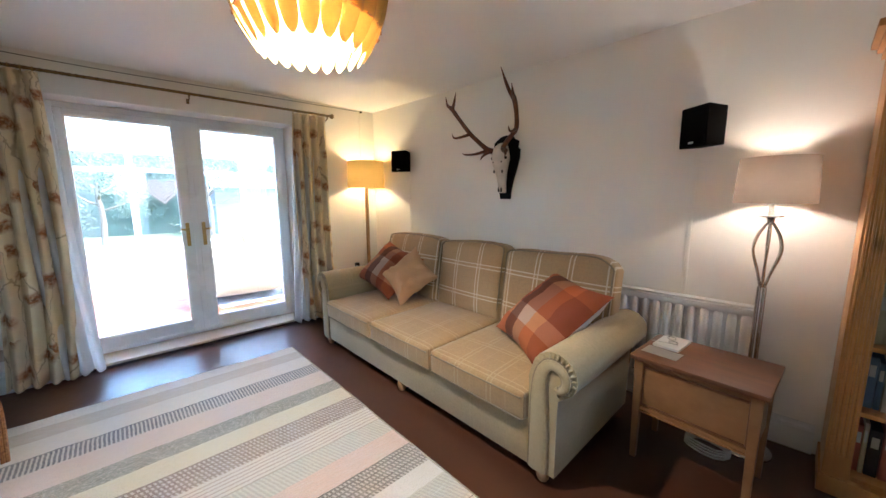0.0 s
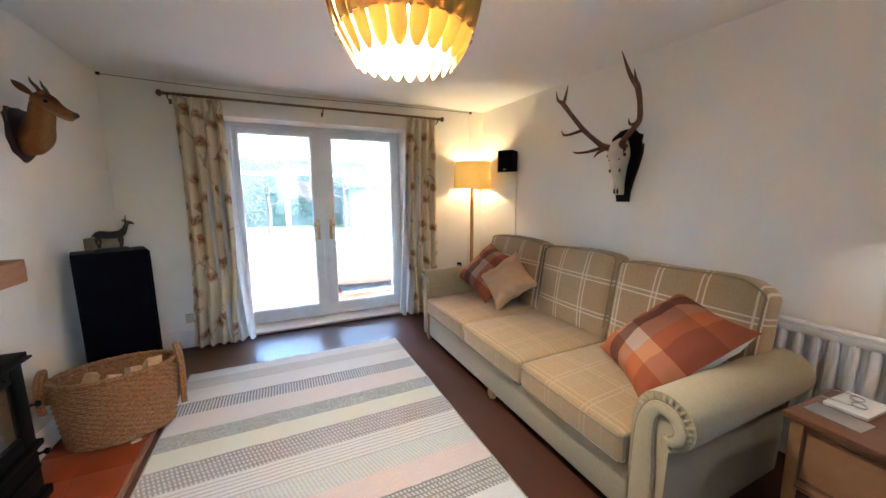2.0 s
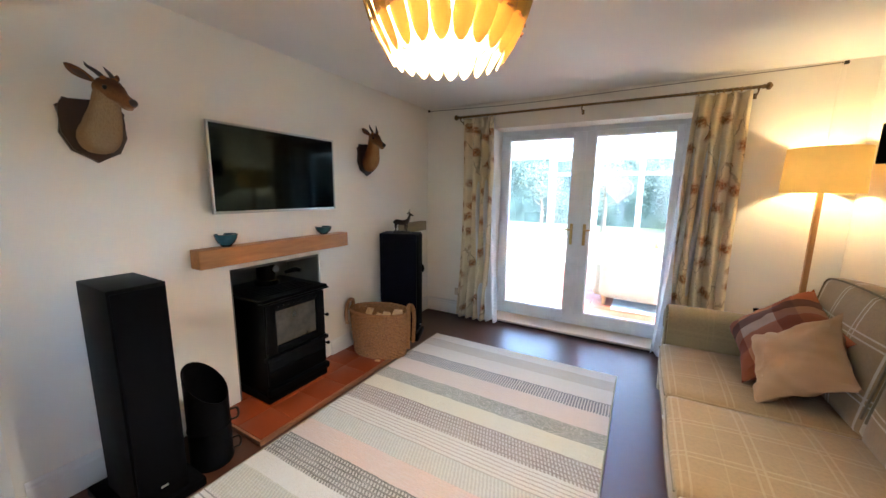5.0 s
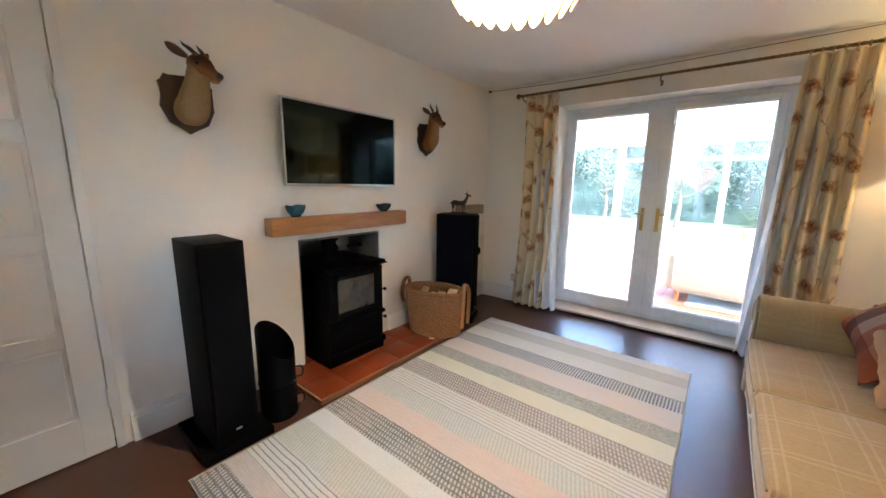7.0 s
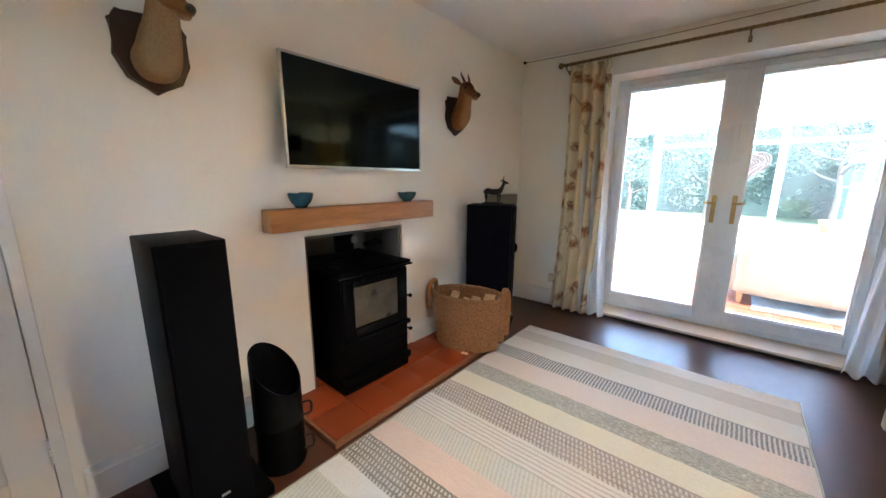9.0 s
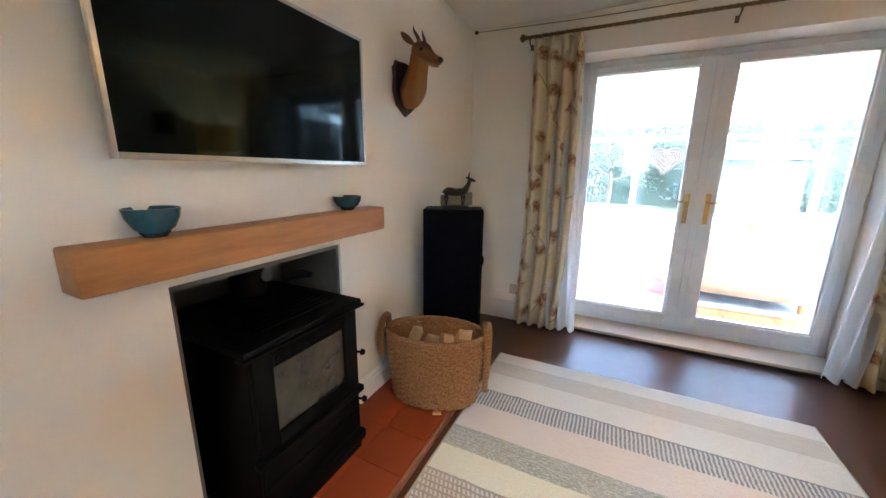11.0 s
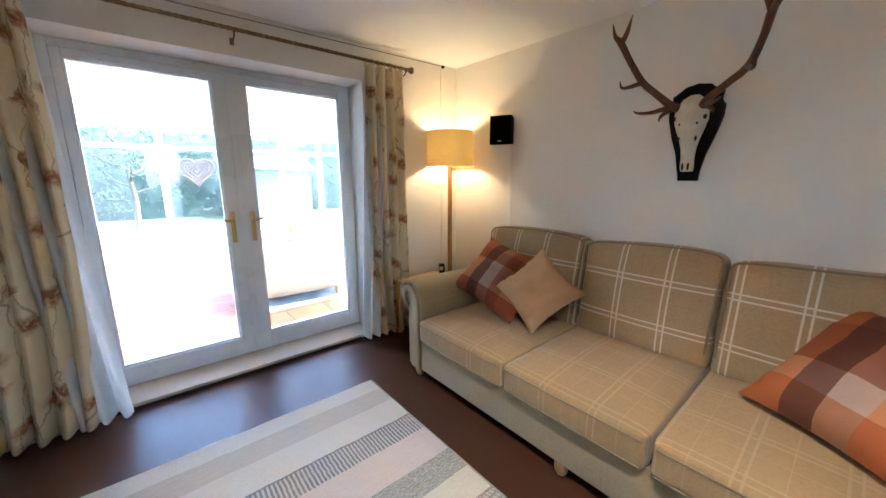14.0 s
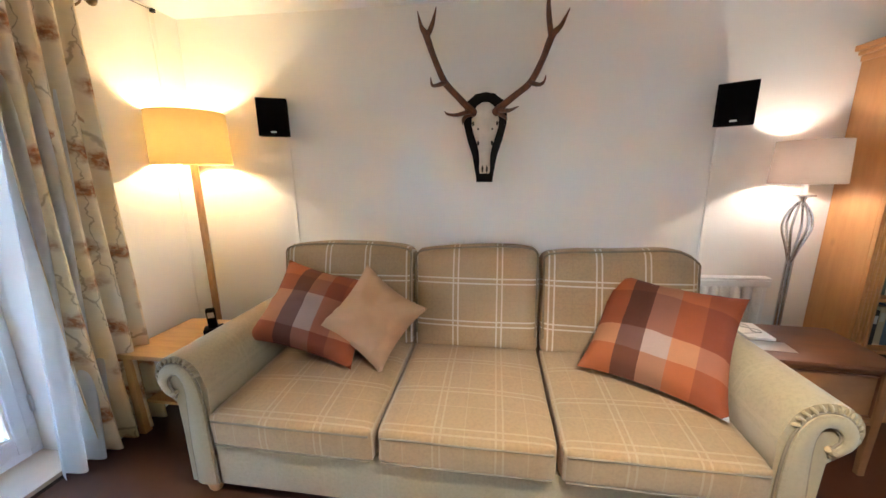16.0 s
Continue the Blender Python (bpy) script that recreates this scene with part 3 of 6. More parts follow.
bm.faces.new(lo), bm.faces.new(hi)
setting("wall_east", bm, WALL, "cream painted wall behind the sofa")

# recess lining
setting("recess_lining", boxes(((WX - 0.415, RY0 + 0.003, FZ + 0.03), (WX - 0.40, RY1 - 0.003, RZ - 0.004)), ((WX - 0.40, RY0 + 0.003, FZ + 0.03), (WX - 0.012, RY0 + 0.016, RZ - 0.004)),
                               ((WX - 0.40, RY1 - 0.016, FZ + 0.03), (WX - 0.012, RY1 - 0.003, RZ - 0.004)), ((WX - 0.40, RY0 + 0.016, RZ - 0.02), (WX - 0.012, RY1 - 0.016, RZ - 0.004))), SLATE, "grey rendered lining of the fire recess", "recess")


def skirting(name, a, b, nrm):
    """Moulded baseboard from a to b, standing proud along nrm."""
    bm = bmesh.new()
    prof = [(0.0, 0.0), (0.018, 0.0), (0.018, 0.125), (0.013, 0.135), (0.013, 0.146), (0.006, 0.160), (0.0, 0.160)]
    ends = []
    for p in (a, b):
        ends.append([bm.verts.new((p[0] + nrm[0] * d, p[1] + nrm[1] * d, FZ + z)) for d, z in prof])
    for i in range(len(prof)):
        j = (i + 1) % len(prof)
        bm.faces.new((ends[0][i], ends[0][j], ends[1][j], ends[1][i]))
    bm.faces.new(ends[0]), bm.faces.new(ends[1])
    return setting(name, bm, WHITE, "white gloss moulded baseboard", "baseboard")


skirting("baseboard_1", (WX, DY1 + 0.065), (WX, 1.79), (1, 0))
skirting("baseboard_2", (WX, 2.76), (WX, NY), (1, 0))
skirting("baseboard_3", (WX + 0.018, NY), (OX0 - 0.01, NY), (0, -1))
skirting("baseboard_4", (OX1 + 0.01, NY), (ex(NY) - 0.018, NY), (0, -1))
skirting("baseboard_5", (ex(0.41), 0.41), (ex(NY), NY), (-1, 0))
skirting("baseboard_6", (WX, SY), (ex(SY), SY), (0, 1))
skirting("baseboard_7", (WX, SY + 0.02), (WX, DY0 - 0.065), (1, 0))

# room door with four wide sunk panels
door = thing("door_1", "closed cream painted four panel door with small hinges", "door", pose(WX, 0, FZ), kind="structure")
bm = bmesh.new()
zs = [(0.215, 0.575), (0.645, 1.02), (1.09, 1.46), (1.53, 1.90)]
box(bm, (-0.045, DY0 + 0.003, 0.006), (-0.019, DY1 - 0.003, DZ - FZ), 0)
box(bm, (-0.019, DY0 + 0.003, 0.006), (-0.005, DY0 + 0.11, DZ - FZ), 0.002, 1)
box(bm, (-0.019, DY1 - 0.11, 0.006), (-0.005, DY1 - 0.003, DZ - FZ), 0.002, 1)
cuts = [0.006] + [z for pr in zs for z in pr] + [DZ - FZ]
for a, b in zip(cuts[::2], cuts[1::2]):
    box(bm, (-0.019, DY0 + 0.11, a), (-0.005, DY1 - 0.11, b), 0.002, 1)
part("leaf", bm, WHITE, door, smooth=False)
for a, b in zs:
    bm = bmesh.new()
    box(bm, (-0.0185, DY0 + 0.125, a + 0.015), (-0.0125, DY1 - 0.125, b - 0.015), 0.004)
    part("panel", bm, WHITE, door, smooth=False)
bm = boxes(((-0.012, DY0 - 0.03, 0), (0.010, DY0, DZ - FZ + 0.045)), ((-0.012, DY1, 0), (0.010, DY1 + 0.035, DZ - FZ + 0.045)), ((-0.012, DY0, DZ - FZ + 0.004), (0.010, DY1, DZ - FZ + 0.045)), bevel=0.004)
part("door_frame", bm, WHITE, door)
for z in (0.28, 1.70):
    bm = bmesh.new()
    box(bm, (-0.006, DY1 - 0.020, z - 0.05), (-0.001, DY1 + 0.012, z + 0.05), 0.001)
    for k in range(3):
        tube(bm, [(0.004, DY1 - 0.002, z - 0.05 + k * 0.034, 0.006), (0.004, DY1 - 0.002, z - 0.02 + k * 0.034, 0.006)], 8, 1)
    part("hinge", bm, WHITE, door)
bm = tube(bmesh.new(), [(0, DY0 + 0.05, 1.0, 0.012), (0.04, DY0 + 0.05, 1.0, 0.010), (0.05, DY0 + 0.05, 1.0, 0.024), (0.075, DY0 + 0.05, 1.0, 0.012)], 12, 3)
part("door_knob", bm, BRASS, door)

# garden doors in the deep reveal
FY = 4.585
gd = thing("door_2", "closed white plastic French doors with brass lever handles", "door", kind="structure")
Z0 = FZ + 0.045
bm = boxes(((OX0, FY, Z0), (OX0 + 0.045, FY + 0.07, OZ)), ((OX1 - 0.045, FY, Z0), (OX1, FY + 0.07, OZ)), ((OX0 + 0.045, FY, OZ - 0.045), (OX1 - 0.045, FY + 0.07, OZ)), ((OX0 + 0.045, FY, Z0), (OX1 - 0.045, FY + 0.07, Z0 + 0.04)), bevel=0.006)
part("door_frame", bm, UPVC, gd, smooth=False)
GX = [(0.458, 1.130), (1.334, 2.008)]
MID = 1.232
GZ0, GZ1 = 0.213, 2.040
for n, (g0, g1) in enumerate(GX):
    a = OX0 + 0.048 if n == 0 else MID + 0.002
    b = MID - 0.002 if n == 0 else OX1 - 0.048
    y0, y1 = FY - 0.014, FY + 0.056
    bm = boxes(((a, y0, Z0 + 0.043), (g0, y1, OZ - 0.048)), ((g1, y0, Z0 + 0.043), (b, y1, OZ - 0.048)), ((g0, y0, GZ1), (g1, y1, OZ - 0.048)), ((g0, y0, Z0 + 0.043), (g1, y1, GZ0)), bevel=0.007)
    leaf = part("leaf", bm, UPVC, gd, smooth=False)
    bm = boxes(((g0 - 0.004, y0 + 0.012, GZ0 - 0.004), (g0 + 0.010, y1 - 0.012, GZ1 + 0.004)), ((g1 - 0.010, y0 + 0.012, GZ0 - 0.004), (g1 + 0.004, y1 - 0.012, GZ1 + 0.004)),
               ((g0 + 0.010, y0 + 0.012, GZ1 - 0.010), (g1 - 0.010, y1 - 0.012, GZ1 + 0.004)), ((g0 + 0.010, y0 + 0.012, GZ0 - 0.004), (g1 - 0.010, y1 - 0.012, GZ0 + 0.010)), bevel=0.003)
    part("glazing_bead", bm, WHITE, leaf)
    pane = part("pane", boxes(((g0 + 0.002, FY + 0.018, GZ0 + 0.002), (g1 - 0.002, FY + 0.024, GZ1 - 0.002))), GLASS, leaf, smooth=False)
    pane.visible_shadow = False
    hx = MID - 0.068 if n == 0 else MID + 0.060
    bm = bmesh.new()
    box(bm, (hx - 0.015, y0 - 0.010, 0.945), (hx + 0.015, y0, 1.165), 0.005)
    s = 1 if n == 0 else -1
    tube(bm, [(hx, y0, 1.105, 0.009), (hx, y0 - 0.045, 1.105, 0.009), (hx - s * 0.025, y0 - 0.055, 1.105, 0.009), (hx - s * 0.062, y0 - 0.050, 1.110, 0.008)], 8, 4)
    part("lever_handle", bm, BRASS, leaf, "aged brass lever handle")
    bm = boxes(*[((OX0 - 0.002 + 0.004 if n == 0 else OX1 - 0.012, FY - 0.02, z), (OX0 + 0.016 if n == 0 else OX1 - 0.002, FY - 0.004, z + 0.09)) for z in (0.3, 1.1, 1.85)], bevel=0.003)
    part("hinge", bm, UPVC, leaf)
part("astragal", boxes(((MID - 0.022, FY - 0.024, Z0 + 0.05), (MID + 0.022, FY - 0.0145, OZ - 0.055)), bevel=0.004), UPVC, gd, smooth=False)
setting("window_sill", boxes(((OX0 + 0.002, NY - 0.012, FZ + 0.022), (OX1 - 0.002, FY + 0.06, FZ + 0.045)), bevel=0.005), SILL_M, "cream board threshold below the garden doors", "sill")
setting("threshold_strip", boxes(((OX0 + 0.002, NY - 0.006, FZ + 0.001), (OX1 - 0.002, NY + 0.019, FZ + 0.0215))), DARKTRIM, "dark brown strip under the threshold", "trim")

# cable clips and trunking
bm = tube(bmesh.new(), [(WX + 0.02, NY - 0.012, CZ - 0.02, 0.0028), (0.6, NY - 0.010, CZ - 0.045, 0.0028), (1.8, NY - 0.010, CZ - 0.030, 0.0028), (2.93, NY - 0.012, CZ - 0.016, 0.0028)], 6, 10)
single("cable", bm, paint("grey_cable", (0.22, 0.19, 0.15), 0.6), "thin grey cable strung below the ceiling", "cable")
for x in (WX + 0.02, 2.915):
    single("cable_clip", boxes(((x - 0.012, NY - 0.022, CZ - 0.030), (x + 0.012, NY - 0.001, CZ - 0.008)), bevel=0.004), BRONZE, "small dark cable clip under the ceiling", "clip", group="cable clips")
single("cable_trunking", boxes(((2.895, NY - 0.004, FZ + 0.17), (2.925, NY + 0.002, CZ - 0.03)), bevel=0.0015), WALL, "cream painted cable trunking on the wall", "trunking", group="trunking")
for y, z in ((3.665, 1.68), (1.045, 1.66)):
    single("cable_trunking", boxes(((-0.008, -0.011, FZ + 0.17), (-0.001, 0.011, z)), bevel=0.002), WALL, "cream painted cable trunking below a wall speaker", "trunking", pose(ex(y), y, 0, 0, 0, 2.3), "trunking")
bm = bmesh.new()
box(bm, (-0.06, NY - 0.026, 0.27), (0.02, NY - 0.001, 0.35), 0.005)
single("wall_socket", bm, SILL_M, "small cream wall socket above the baseboard", "socket")

# hearth
hearth = thing("hearth", "low hearth of polished red tiles with a wooden edge", "hearth", kind="structure")
part("bed", boxes(((WX, 1.80, FZ + 0.001), (0.012, 3.13, FZ + 0.022)), ((WX - 0.40, RY0 + 0.017, FZ + 0.001), (WX, RY1 - 0.017, FZ + 0.022))), paint("red_tile_joint", (0.17, 0.034, 0.011), 0.6), hearth, smooth=False)
part("edge_strip", boxes(((0.012, 1.785, FZ + 0.001), (0.030, 3.145, FZ + 0.031)), ((WX + 0.001, 1.785, FZ + 0.001), (0.012, 1.80, FZ + 0.031)), ((WX + 0.02, 3.13, FZ + 0.001), (0.012, 3.145, FZ + 0.031)), bevel=0.003), wood("worn_edge_wood", (0.30, 0.13, 0.055), (0.16, 0.06, 0.025), (3, 0.4, 3)), hearth, "worn wooden edge strip", smooth=False)
tile = None
for i in range(2):
    for j in range(6):
        x0, y0 = WX + 0.003 + i * 0.232, 1.803 + j * 0.221
        if tile is None:
            tile = part("tile", boxes(((0, 0, 0), (0.2295, 0.2185, 0.014)), bevel=0.003), HEARTH, hearth)
            tile.location = (x0, y0, FZ + 0.0165)
        else:
            again(tile, pose(x0, y0, FZ + 0.0165), hearth)
for j in range(3):
    again(tile, pose(WX - 0.228, RY0 + 0.025 + j * 0.221, FZ + 0.0165), hearth)

# rug
rug = thing("rug", "flat-woven striped rug in cream, pink, sage and blue", "rug")
bm = bmesh.new()
nx, ny = 20, 34
vs = [[bm.verts.new((0.065 + 1.67 * i / nx + 0.008 * noise.noise(Vector((0, j * 0.7, 3))), 1.10 + 2.59 * j / ny + 0.008 * noise.noise(Vector((i * 0.6, 0, 1))), FZ + 0.010 + 0.003 * noise.noise(Vector((i * 0.5, j * 0.5, 0))))) for j in range(ny + 1)] for i in range(nx + 1)]
faces = [bm.faces.new((vs[i][j], vs[i + 1][j], vs[i + 1][j + 1], vs[i][j + 1])) for i in range(nx) for j in range(ny)]
bm.normal_update()
bmesh.ops.solidify(bm, geom=faces, thickness=0.006)
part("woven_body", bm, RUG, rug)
for x in (0.065, 1.735):
    bm = tube(bmesh.new(), [(x + 0.008 * noise.noise(Vector((0, j * 1.4, 3))), 1.10 + 2.59 * j / 17, FZ + 0.007, 0.006) for j in range(18)], 6, 2)
    part("edging", bm, CREAM_SOFA, rug)

# ---- conservatory and garden ----
CF = FZ - 0.02
CY1, CX0, CX1 = 8.40, -1.5, 4.1
cons_floor = thing("floor_2", "terracotta tiled conservatory floor", "floor", kind="structure")
part("bed", boxes(((CX0 - 0.2, OUT + 0.001, CF - 0.12), (CX1 + 0.2, CY1 + 0.25, CF - 0.004))), GROUT, cons_floor, smooth=False)
tile = None
for i in range(14):
    for j in range(9):
        if tile is None:
            tile = part("tile", boxes(((0, 0, 0), (0.395, 0.395, 0.012)), bevel=0.004), TERRACOTTA, cons_floor)
            tile.location = (CX0, OUT + 0.01, CF - 0.010)
        else:
            again(tile, pose(CX0 + i * 0.4, OUT + 0.01 + j * 0.4, CF - 0.010), cons_floor)
dw = thing("wall_dwarf", "low white rendered conservatory wall", "wall", kind="structure")
part("wall", boxes(((0.05, CY1, CF), (CX1 + 0.2, CY1 + 0.2, 0.52)), ((CX1, OUT, CF), (CX1 + 0.2, CY1, 0.52)), ((CX0 - 0.2, OUT, CF), (CX0, CY1 + 0.2, 0.52))), WHITE, dw, smooth=False)
part("sill", boxes(((0.03, CY1 - 0.06, 0.52), (CX1, CY1 + 0.18, 0.545)), ((CX1 - 0.06, OUT, 0.52), (CX1 + 0.18, CY1 - 0.06, 0.545)), ((CX0 - 0.18, OUT, 0.52), (CX0 + 0.06, CY1, 0.545)), bevel=0.008), UPVC, dw)


def window_run(name, a, b, mullions, z0, z1, transom):
    """White framed glazing between two points on the plan."""
    a, b = Vector((*a, 0)), Vector((*b, 0))
    ln = (b - a).length
    w = thing(name, "white plastic conservatory window with opening top lights", "window", basis((b - a), Vector((0, 0, 1)).cross(b - a), a), kind="structure")
    cutsx = [0.0] + mullions + [ln]
    bm = bmesh.new()
    for z in (z0, transom, z1):
        box(bm, (0, -0.03, z - 0.03), (ln, 0.03, z + 0.03), 0.006, 1)
    part("rail", bm, UPVC, w, smooth=False)
    for m in cutsx:
        bm = box(bmesh.new(), (max(0, m - 0.045), -0.032, z0 + 0.03), (min(ln, m + 0.045), 0.032, z1 + 0.03), 0.006, 1)
        part("mullion", bm, UPVC, w, smooth=False)
    for p, q in zip(cutsx, cutsx[1:]):
        for s, t in ((z0, transom), (transom, z1)):
            o = part("pane", boxes(((p + 0.04, -0.004, s + 0.025), (q - 0.04, 0.004, t - 0.025))), GLASS, w, smooth=False)
            o.visible_shadow = False


window_run("window_1", (0.10, CY1 + 0.05), (CX1, CY1 + 0.05), [0.85, 1.62, 2.52, 3.2], 0.575, 2.16, 1.86)
window_run("window_2", (CX1 + 0.05, CY1), (CX1 + 0.05, OUT + 0.05), [0.62, 1.24, 1.86, 2.48, 3.1], 0.575, 2.16, 1.86)
window_run("window_3", (CX0 - 0.05, OUT + 0.05), (CX0 - 0.05, CY1), [0.75, 1.5, 2.25, 3.0], 0.575, 2.16, 1.86)
roof = thing("conservatory_roof", "white barred glazed conservatory roof", "roof", kind="structure")
bm = boxes(((CX0 - 0.15, CY1 - 0.02, 2.192), (CX1 + 0.15, CY1 + 0.16, 2.28)), ((CX1 - 0.02, OUT, 2.192), (CX1 + 0.16, CY1 - 0.02, 2.28)), ((CX0 - 0.16, OUT, 2.192), (CX0 + 0.02, CY1 - 0.02, 2.28)), bevel=0.01)
part("eaves_beam", bm, UPVC, roof, smooth=False)
for i in range(9):
    x = CX0 + 0.3 + i * 0.62
    bm = bmesh.new()
    tube(bm, [(x, CY1 + 0.05, 2.25, 0.028), (x, OUT + 0.02, 2.95, 0.028)], 6, 1)
    part("glazing_bar", bm, UPVC, roof)
bm = bmesh.new()
q = [bm.verts.new(c) for c in ((CX0 - 0.1, CY1 + 0.15, 2.285), (CX1 + 0.1, CY1 + 0.15, 2.285), (CX1 + 0.1, OUT, 2.985), (CX0 - 0.1, OUT, 2.985))]
sheet_face = bm.faces.new(q)
bm.normal_update()
bmesh.ops.solidify(bm, geom=[sheet_face], thickness=0.012)
part("roof_sheet", bm, ROOF_GLASS, roof, smooth=False)
post = boxes(((0.02, CY1 - 0.02, CF), (0.10, CY1 + 0.12, 2.19)), ((-1.50, CY1 - 0.02, CF), (-1.42, CY1 + 0.12, 2.19)), bevel=0.006)
setting("trim_1", post, UPVC, "white posts of the open conservatory doorway", "trim")

# cream sofa seen from behind
cs = thing("cream_sofa", "cream leather sofa seen from behind with loose cushions", "sofa", pose(1.93, 6.12, CF, 0, 0, -4))
part("seat", soft_block(bmesh.new(), (1.02, 0.85, 0.34), 0.05, (0, 0, 0.02)), CREAM_SOFA, cs).location = (0, 0, 0.27)
part("backrest", soft_block(bmesh.new(), (1.04, 0.20, 0.56), 0.06, (0.0, 0.01, 0.015)), CREAM_SOFA, cs).location = (0, -0.40, 0.40)
for s in (-1, 1):
    part("arm", soft_block(bmesh.new(), (0.17, 0.86, 0.46), 0.06, (0.01, 0, 0.01)), CREAM_SOFA, cs).location = (s * 0.53, 0.0, 0.35)
    for y in (-0.40, 0.34):
        bm = lathe(bmesh.new(), [(0.02, 0.0), (0.032, 0.12)], (s * 0.46, y, 0), 10)
        part("leg", bm, OAK_Z, cs)
for x, mt in ((-0.25, CREAM_SOFA), (0.22, CREAM_SOFA)):
    part("back_cushion", soft_block(bmesh.new(), (0.44, 0.16, 0.34), 0.07, (0.02, 0.02, 0.02)), mt, cs).location = (x, -0.22, 0.60)
single("scatter_cushion", pillow(bmesh.new(), 0.40, 0.40, 0.13, 3), (LIME, LIME), "lime green cushion on the cream sofa", "cushion", basis((1, 0.2, 0.1), (0, 0.35, 1), (2.17, 6.12, CF + 0.72)))
bm = bmesh.new()
box(bm, (1.55, 5.55, CF + 0.003), (3.3, 7.6, CF + 0.014), 0.004)
single("patterned_rug", bm, GREY_RUG, "blue and grey patterned rug on the tiles", "rug")
# wicker heart in the far window
bm = bmesh.new()
for k, sc in enumerate((1.0, 0.86, 0.72, 0.58, 0.44, 0.30, 0.16)):
    pts = []
    for i in range(25):
        a = 2 * math.pi * i / 24
        pts.append((sc * 0.0145 * 16 * math.sin(a) ** 3, 0.012 * (k % 2), sc * 0.0145 * (13 * math.cos(a) - 5 * math.cos(2 * a) - 2 * math.cos(3 * a) - math.cos(4 * a)), 0.017))
    tube(bm, pts, 6, 1)
tube(bm, [(0, 0, 0.08, 0.003), (0, 0.02, 0.335, 0.003)], 5, 1)
single("wicker_heart", bm, paint("pale_willow", (0.21, 0.18, 0.155), 0.8, 0.2, 20, 90), "woven wicker heart hung in the conservatory window", "ornament", pose(1.36, 8.405, 1.53))
bm = bmesh.new()
lathe(bm, [(0.10, 0.0), (0.11, 0.02), (0.015, 0.04), (0.012, 0.32)], (0, 0, 0), 16)
tl = thing("table_lamp", "small table lamp with a lilac shade on the sill", "lamp", pose(2.75, 8.36, 0.545))
part("base", bm, WHITE, tl)
bm = lathe(bmesh.new(), [(0.15, 0.30), (0.10, 0.50), (0.095, 0.50), (0.145, 0.30)], (0, 0, 0), 20)
part("shade", bm, paint("lilac_cloth", (0.38, 0.40, 0.55), 0.8), tl)

# garden
gnd = bmesh.new()
box(gnd, (-300, CY1 + 0.26, -0.5), (300, 420, -0.14))
setting("ground", gnd, GRASS, "mown lawn running to the hedge", "lawn")
setting("ground_side_1", boxes(((-300, -200, -0.5), (CX0 - 0.21, CY1 + 0.255, -0.14))), GRASS, "lawn beside the house", "lawn")
setting("ground_side_2", boxes(((CX1 + 0.21, -200, -0.5), (300, CY1 + 0.255, -0.14))), GRASS, "lawn beside the house", "lawn")
# Unseen ground added outside the assumed south window.
setting("ground_side_3", boxes(((CX0 - 0.205, -200, -0.5), (CX1 + 0.205, SY - 0.16, -0.14))), GRASS, "assumed lawn behind the house, out of view", "lawn")
rng = random.Random(7)


def leaves(spots, size, count, squash=1.0, core=None):
    """Small leaf blades scattered in clumps about the given spots (x, y, z, radius)."""
    verts, faces = [], []
    for _ in range(count):
        x, y, z, r = spots[rng.randrange(len(spots))]
        d = Vector((rng.gauss(0, 1), rng.gauss(0, 1), rng.gauss(0, 1))).normalized() * r * rng.random() ** 0.45
        c = Vector((x + d.x, y + d.y, z + d.z * squash))
        u = Vector((rng.uniform(-1, 1), rng.uniform(-1, 1), rng.uniform(-1, 1))).normalized()
        w = u.orthogonal().normalized()
        s = size * rng.uniform(0.6, 1.4)
        n = len(verts)
        verts += [c - u * s, c + w * s * 0.45, c + u * s, c - w * s * 0.45]
        faces.append((n, n + 1, n + 2, n + 3))
    if core:
        x0, x1, yc, zt = core
        rows = []
        for i in range(72):
            x = x0 + (x1 - x0) * i / 71
            ring = []
            for y, z in ((yc - 0.35, -0.14), (yc - 0.45, zt * 0.5), (yc - 0.2, zt), (yc + 0.4, zt), (yc + 0.5, -0.14)):
                w = Vector(noise.noise_vector(Vector((x * 1.3, z, y)))) * 0.22
                ring.append(len(verts))
                verts.append(Vector((x, y, z)) + (w if z > 0 else Vector()))
            rows.append(ring)
        faces += [(a[k], b[k], b[k + 1], a[k + 1]) for a, b in zip(rows, rows[1:]) for k in range(4)]
    me = bpy.data.meshes.new("leaves")
    me.from_pydata([tuple(v) for v in verts], [], faces)
    me.materials.append(LEAF)
    return me


def tree(place, height, spread, label, count=2600):
    t = thing("tree", label, "tree", pose(*place), group="garden trees")
    bm = bmesh.new()
    tube(bm, [(0, 0, 0, 0.09), (0.04, 0.02, height * 0.3, 0.07), (-0.03, 0.0, height * 0.55, 0.05), (0.05, 0, height * 0.85, 0.015)], 8, 4)
    tips = []
    for k in range(8):
        a, h = k * 2.4, height * (0.35 + 0.06 * k)
        e = (math.cos(a) * spread * 0.75, math.sin(a) * spread * 0.75, h + height * 0.18)
        tube(bm, [(0, 0, h, 0.04), (e[0] * 0.5, e[1] * 0.5, h + height * 0.06, 0.028), (*e, 0.008)], 6, 4)
        tips.append((*e, spread * rng.uniform(0.28, 0.45)))
        tips.append((e[0] * 0.5, e[1] * 0.5, e[2] + height * 0.08, spread * rng.uniform(0.25, 0.4)))
    part("trunk", bm, BARK, t)
    o = new("crown", leaves(tips, 0.05, count))
    o.parent = t


